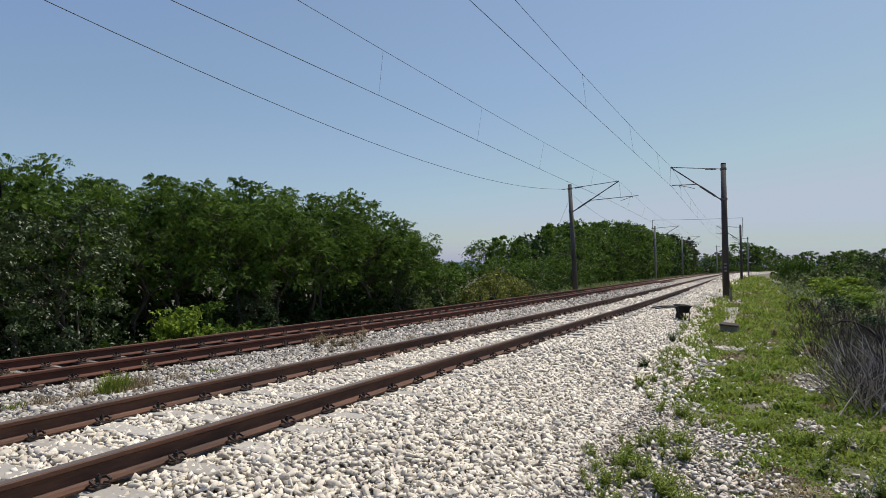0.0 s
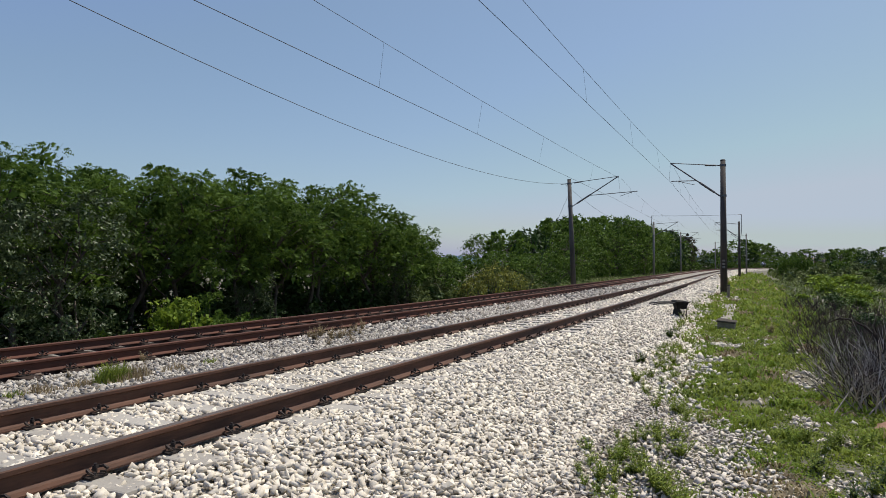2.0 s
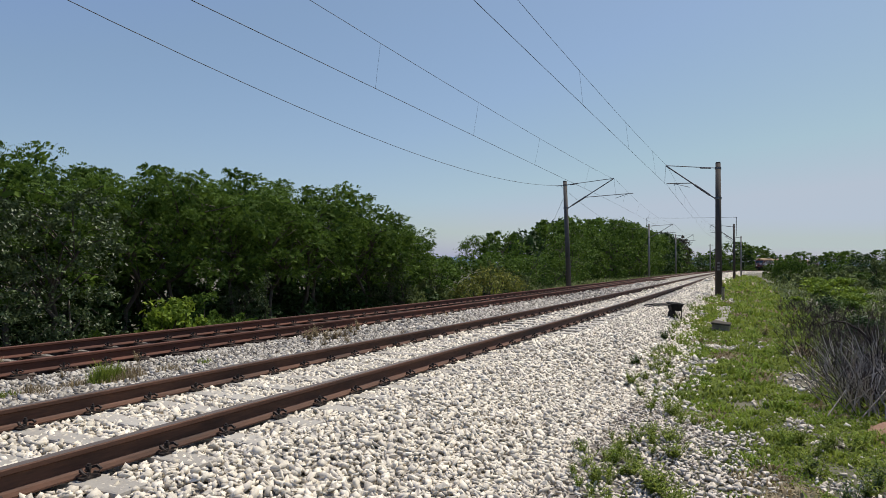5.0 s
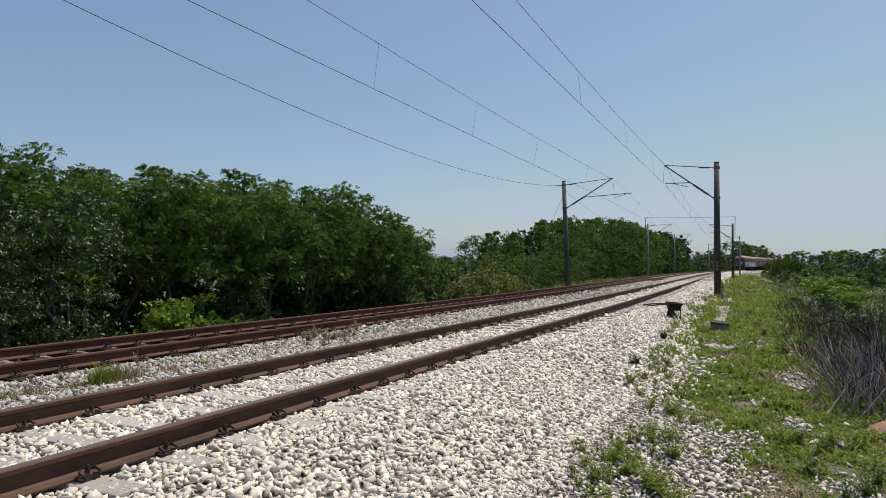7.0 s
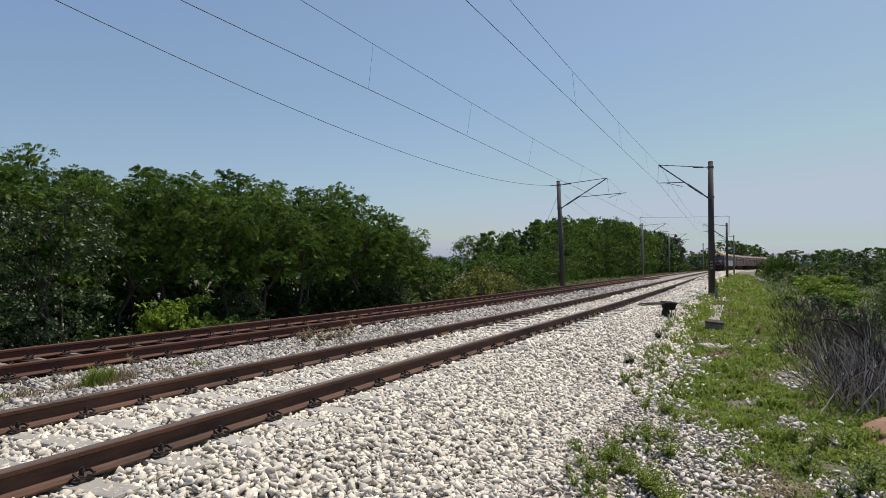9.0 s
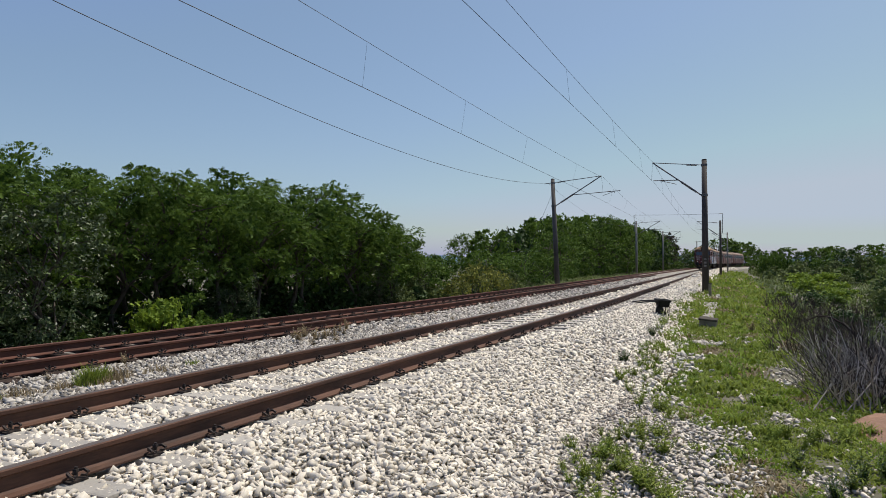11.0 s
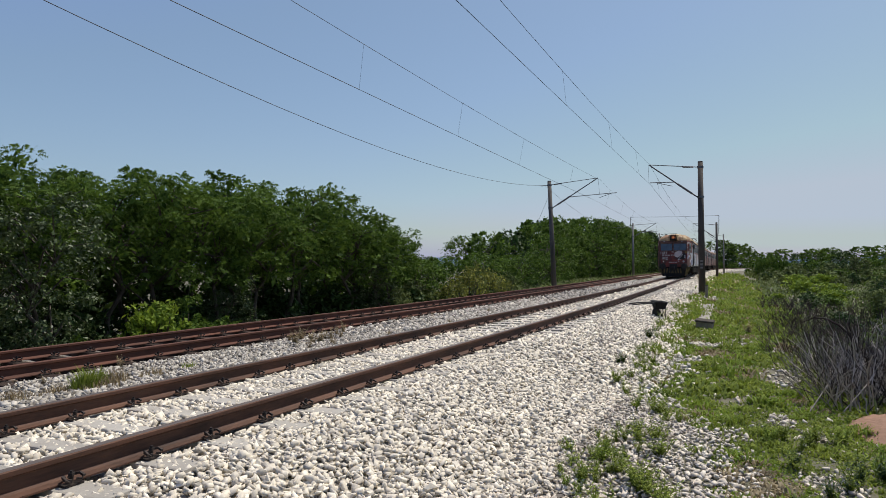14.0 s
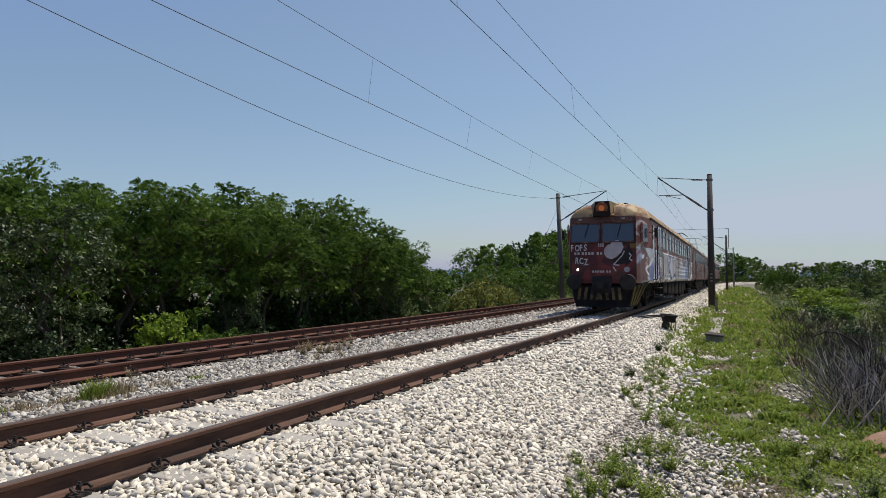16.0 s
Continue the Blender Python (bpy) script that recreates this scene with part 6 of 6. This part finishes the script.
def climber(seed, y, u, z0, z1, w, mat):
    """Ivy-like growth in uneven clumps up a thin stem at the wood's edge."""
    rng = np.random.default_rng(seed)
    foot = float(ground_height(u, y))
    c = thing("climbing_plant", Matrix.Translation(place(y, u, foot)), "leafy climbing plant hanging at the wood's sunlit edge", "climbing plant", "climbing plants")
    b = bmesh.new()
    pts = [Vector((0.05 * math.sin(k * 1.7), 0.05 * math.cos(k * 2.3), -0.1 + (z1 - foot) * k / 6)) for k in range(7)]
    tube(b, pts, 0.016, 0.006, 5)
    part("stem", b, M_BARK, c)
    n = 18
    z = rng.uniform(z0 - foot, z1 - foot, n)
    a, r = rng.random(n) * 6.283, w * rng.random(n) ** 0.5 * (1.15 - 0.6 * (z - z.min()) / (np.ptp(z) + 0.01))
    V, F = leaf_cloud(rng, np.stack([np.cos(a) * r, np.sin(a) * r, z], -1), rng.uniform(0.09, 0.2, n), 34, 0.045, droop=0.6)
    arrays_object("foliage", V, F, mat, c)["kind"] = "stuff"


def lay_scrub():
    rng = random.Random(99)
    dead = [dead_shrub(1, 1.05, 1.0, M_TWIG, "dense bleached grey dead shrub of bare crooked stems"), dead_shrub(2, 0.55, 1.4, M_TWIG_DARK, "low dark tangle of dead twigs", 80, 0.009), dead_shrub(3, 0.9, 1.1, M_TWIG_DARK, "dark bare dead shrub behind the bleached one", 70)]
    spots = [(0, 9.7, 5.75, 1.0), (0, 10.1, 6.35, 1.05), (2, 10.2, 5.7, 0.8), (0, 10.9, 5.9, 0.95), (2, 10.9, 6.6, 1.0), (2, 11.7, 6.2, 0.95), (0, 11.6, 7.0, 1.0), (1, 12.4, 5.7, 0.9), (1, 13.4, 6.1, 1.1), (2, 13.2, 6.9, 0.9), (1, 14.6, 5.6, 1.0), (2, 15.2, 6.6, 0.8), (1, 16.4, 5.9, 1.1), (1, 18.5, 5.7, 1.0), (2, 19, 6.8, 0.8), (1, 20.5, 6.2, 1.2), (1, 23, 5.9, 1.1), (1, 26, 6.4, 1.3), (1, 30, 6.2, 1.3)]
    for i, y, u, s in spots:
        put(dead[i], y, u, float(ground_height(u, y)), rng.uniform(0, 360), s)
    for k, d in enumerate(dead):
        d.matrix_basis = Matrix.Translation(place(15.5 + 4 * k, 7.4, float(ground_height(7.4, 15.5 + 4 * k))))
    b = bmesh.new()
    tube(b, [Vector(c) for c in ((5.22, 11.2, 0.40), (5.40, 11.1, 0.50), (5.55, 11.0, 0.49), (5.70, 11.0, 0.40), (5.87, 11.0, 0.21), (6.04, 11.0, -0.06), (6.20, 11.0, -0.62))], 0.008, 0.026, 6)
    tagged(part("dead_branch", b, M_TWIG_DARK), "dark arching dead branch rooted among bare twigs", "branch")
    for y0, u0, y1, u1, z1 in ((9.0, 5.15, 9.9, 5.55, -0.05), (9.1, 5.5, 9.9, 6.0, -0.05)):
        b = bmesh.new()
        p, q = Vector((u0, y0, float(ground_height(u0, y0)) + 0.01)), Vector((u1, y1, z1))
        tube(b, [p, p.lerp(q, 0.5) + Vector((0.03, 0, 0.03)), q], 0.010, 0.006, 5)
        tagged(part("dry_stick", b, M_TWIG), "long pale dry stick leaning into dead twigs", "stick", "dry sticks on the verge")
    g = [shrub(1, 1.2, 1.6, M_LEAF_SCRUB, "dusty green low shrub on the scrubland"), shrub(2, 1.0, 1.8, M_LEAF, "rounded green shrub on the scrubland"), shrub(3, 1.5, 1.5, M_LEAF_DARK, "dark green shrub on the scrubland"), shrub(4, 1.0, 1.6, M_LEAF_PALE, "bright yellow-green leafy bush below the wood")]
    for k, s in enumerate(g):
        s.matrix_basis = Matrix.Translation(place(24 + 5 * k, 8.5 + k, -0.85))
    far = [shrub(5, 1.2, 1.6, M_LEAF_SCRUB, "dusty green shrub on the far scrubland", leaf=0.085, clumps=44, per=13), shrub(6, 1.3, 1.6, M_LEAF_DARK, "dark green shrub on the far scrubland", leaf=0.085, clumps=44, per=13), shrub(7, 1.1, 1.7, M_LEAF, "rounded green shrub on the far scrubland", leaf=0.085, clumps=44, per=13)]
    hedge = [shrub(15, 3.0, 4.4, M_LEAF, "tall green bush in the far hedge", leaf=0.17, clumps=76, per=13), shrub(16, 2.8, 4.6, M_LEAF_SCRUB, "tall dusty green bush in the far hedge", leaf=0.17, clumps=76, per=13)]
    for k, s in enumerate(hedge):
        s.matrix_basis = Matrix.Translation(place(140 + 8 * k, 16 + 6 * k, -1.3))
    for k, s in enumerate(far):
        s.matrix_basis = Matrix.Translation(place(70 + 8 * k, 14 + 2 * k, -1.1))
    # near scrub, low
    for _ in range(64):
        y = rng.uniform(12, 55)
        u = 6.3 + rng.random() ** 1.2 * (4 + y * 0.5)
        s = rng.uniform(0.45, 0.95)
        put(g[rng.choice((0, 0, 0, 1, 2, 3, 1))], y, u, float(ground_height(u, y)) - 0.05, rng.uniform(0, 360), (s * 1.2, s * 1.2, s * 0.8))
    # farther scrub and the hedge that hides the curve
    for _ in range(58):
        y = rng.uniform(50, 150)
        u = 7.2 + (y - 50) * 0.012 + rng.random() * (8 + y * 0.55)
        s = rng.uniform(1.1, 1.9)
        put(far[rng.choice((0, 0, 0, 2, 1))], y, u, -1.15, rng.uniform(0, 360), (s * 1.5, s * 1.5, s))
    u, k = 9.5, 0
    while u < 92:
        s = rng.uniform(0.85, 1.25) + u * 0.003
        if k % 2:
            put(far[1], 128 + u * 0.35, u, -1.2, rng.uniform(0, 360), (2.6, 2.6, 2.1))
        put(hedge[rng.choice((0, 0, 1))], 118 + u * 0.35 + 5 * math.sin(k * 2.1), u, -1.2, rng.uniform(0, 360), (s * 0.95, s * 0.95, s))
        u += rng.uniform(2.0, 3.1)
        k += 1
    for k in range(11):
        o = copy_thing(hedge[0], Matrix.Translation((-28 + k * 4.2, 224 + 5 * math.sin(k * 1.7), -1.4)) @ pose(0, 0, 0, 0, 0, k * 77))
        o.scale = (1.1, 1.1, 1.1)
    for y, u, w, s in [(114, 9.1, 0.6, 1.1), (117, 10.3, 0.8, 1.3), (115, 11.8, 0.9, 1.25)]:
        put(hedge[0], y, u, -1.2, rng.uniform(0, 360), (w, w, s))
    for y, u, s in [(104, 9.8, 1.5), (96, 9.2, 1.2), (90, 8.8, 1.0), (84, 8.4, 0.9)]:
        put(far[rng.choice((0, 1))], y, u, -1.1, rng.uniform(0, 360), (s * 1.3, s * 1.3, s))
    # bright bushes and undergrowth below the wood
    for k in range(26):
        s = rng.uniform(1.3, 1.9)
        put(far[1], 9 + k * 1.08, rng.uniform(-15.0, -13.0), -1.75, rng.uniform(0, 360), (s, s, s * 0.8))
    for y, u, s in [(13.6, -9.8, 0.95), (14.6, -9.9, 1.05), (15.6, -10.0, 1.0), (16.6, -10.2, 0.8), (10.6, -9.8, 0.85), (7.6, -9.6, 0.7)]:
        put(g[1], y, u, float(ground_height(u, y)) - 0.1, rng.uniform(0, 360), s)
    for y, u, s in [(12.5, -9.7, 1.0), (13.2, -9.9, 1.2)]:
        put(g[3], y, u, float(ground_height(u, y)) - 0.1, rng.uniform(0, 360), (s, s, s * 1.25))
    for y, u, z0, z1, w, m in ((14.9, -10.6, 0.1, 1.35, 0.30, M_LEAF), (14.6, -10.5, -1.0, 0.4, 0.25, M_LEAF), (17.7, -10.6, -1.2, 0.95, 0.26, M_LEAF_GREY), (9.9, -9.6, -1.0, 0.1, 0.5, M_LEAF_GREY)):
        climber(int(y * 10), y, u, z0, z1, w, m)
    for y, u, s in [(6.5, -9.3, 0.6), (7.2, -9.5, 0.7), (8.0, -9.6, 0.6)]:
        put(g[0], y, u, float(ground_height(u, y)) - 0.1, rng.uniform(0, 360), s)
    for y, u, s in [(47, 8.4, 1.5), (52, 9.2, 1.7), (44, 9.8, 1.4), (57, 10.8, 1.8), (63, 9.6, 1.7), (39, 9.0, 1.1)]:
        put(g[3], y, u, -1.15, rng.uniform(0, 360), (s, s, s * 0.85), "light green leafy shrub on the scrubland")
    for k in range(12):
        put(far[1], 8 + k * 3.0, rng.uniform(-22, -19), -1.9, rng.uniform(0, 360), (2.3, 2.3, 1.9))
    olive = shrub(9, 1.3, 1.6, M_LEAF_OLIVE, "olive bush flecked with yellow leaves below the wood", leaf=0.055, clumps=40, per=20)
    olive.matrix_basis = Matrix.Translation(place(38.0, -10.0, -1.4)) @ Matrix.Diagonal((1.5, 1.5, 1.95, 1))
    for y, u, s in [(34.4, -10.2, 1.3), (36.2, -9.9, 1.75), (40.3, -10.1, 1.7), (42.6, -10.4, 1.5), (45, -10.6, 1.3)]:
        put(olive, y, u, -1.4, rng.uniform(0, 360), (s, s, s))
    for y, u, s in [(29.5, -11.0, 1.3), (32.0, -11.4, 1.6), (33.8, -11.2, 1.3), (46, -11, 1.4), (49, -11.5, 1.6)]:
        put(g[0], y, u, -1.6, rng.uniform(0, 360), (s, s, s))
    for k in range(44):
        f = k / 44
        y, u = (7 + 24 * f / 0.35 if f < 0.35 else 31 + 36 * (f - 0.35) / 0.65) + rng.uniform(-0.5, 0.5), rng.uniform(-12.6, -10.6)
        s = rng.uniform(0.5, 0.8) if f < 0.35 else rng.uniform(0.8, 1.3)
        put((g if y < 26 else far)[rng.choice((0, 1, 2))], y, u, float(ground_height(u, y)) - 0.1, rng.uniform(0, 360), (s * 1.2, s * 1.2, s))


lay_scrub()
b = bmesh.new()
bmesh.ops.create_grid(b, x_segments=16, y_segments=16, size=1.0, matrix=Matrix.Diagonal((0.55, 0.8, 1, 1)))
for v in b.verts:
    rr = (v.co.x / 0.55) ** 2 + (v.co.y / 0.8) ** 2
    v.co.z = 0.16 * max(0, 1 - rr) - 0.06 + 0.015 * math.sin(v.co.x * 23) * math.cos(v.co.y * 17)
so = tagged(part("soil_mound", b, M_SOIL, smooth=True), "low mound of bare red-brown soil on the verge", "soil mound")
so.matrix_basis = Matrix.Translation((5.98, 8.5, -0.48))
# far hills, with the haze of distance painted into their blue-grey
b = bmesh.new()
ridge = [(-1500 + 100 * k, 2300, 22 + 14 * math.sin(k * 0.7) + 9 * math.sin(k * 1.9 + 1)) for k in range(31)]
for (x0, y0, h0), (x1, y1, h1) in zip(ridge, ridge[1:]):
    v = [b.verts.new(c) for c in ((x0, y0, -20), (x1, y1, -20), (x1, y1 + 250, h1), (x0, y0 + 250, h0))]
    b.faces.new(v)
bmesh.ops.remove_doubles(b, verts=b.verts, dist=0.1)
tagged(part("backdrop", b, M_HILL), "hills far beyond the trees, tinted blue-grey to stand for haze", "hills", kind="structure")


def flat_rock(y, u, w, d, turn):
    """A flat slab of brown-grey rock lying among the weeds."""
    rng = random.Random(int(y * 100))
    bm = bmesh.new()
    box(bm, (0, 0, 0.0), (w * 0.75, d * 0.75, 0.04), 0.012)
    for v in bm.verts:
        v.co += Vector((rng.gauss(0, 0.014), rng.gauss(0, 0.014), rng.gauss(0, 0.007) + v.co.x * 0.12))
    o = tagged(part("flat_rock", bm, M_ROCK), "flat brown-grey slab of rock among the weeds", "rock", "flat rocks on the verge")
    o.matrix_basis = Matrix.Translation(place(y, u, max(float(bed_height(u)), float(ground_height(u, y))))) @ pose(0, 0, 0, 0, 0, turn)


M_ROCK = material("brown_grey_slate", (0.22, 0.185, 0.15), (0.10, 0.085, 0.07), scale=6, fine=50, spread=0.8, bump=0.5)
for spec in ((6.2, 3.05, 0.16, 0.10, 20), (5.2, 3.45, 0.15, 0.12, 70), (4.9, 3.2, 0.12, 0.09, -30), (7.4, 3.9, 0.13, 0.10, 10), (8.6, 4.4, 0.20, 0.12, 40), (10.2, 4.6, 0.22, 0.14, -15)):
    flat_rock(*spec)
single_stones()


def motions():
    """The train runs towards the camera along the near track."""
    ys = np.arange(-20, 419, 0.5)
    xs = centre(ys)[0]
    run = np.concatenate([[0], np.cumsum(np.hypot(np.diff(xs), 0.5))])
    for i, car in enumerate(TRAIN):
        rows = []
        for k in range(33):
            t = k * 0.5
            s = FRONT_END + SPEED * (16 - t) + i * CAR_PITCH
            s0 = float(np.interp(0, ys, run))
            ya, yb = (float(np.interp(s0 + s + d, run, ys)) for d in (3.5, 20.5))
            a, b = place(ya, 0), place(yb, 0)
            head = math.degrees(math.atan2(-(b - a).x, (b - a).y))
            d = (b - a).normalized()
            p = a - d * 3.5
            rows.append((t, pose(p.x, p.y, 0, 0, 0, head)))
        walk(car, rows)
    # the leading car's wheels roll
    for car, wheelset in WHEELSETS:
        if car is TRAIN[0]:
            at = wheelset.matrix_basis.translation.copy()
            walk(wheelset, [(k / 30, pose(at.x, at.y, at.z, math.degrees(SPEED * k / 30 / WHEEL) % 360)) for k in range(481)])


motions()
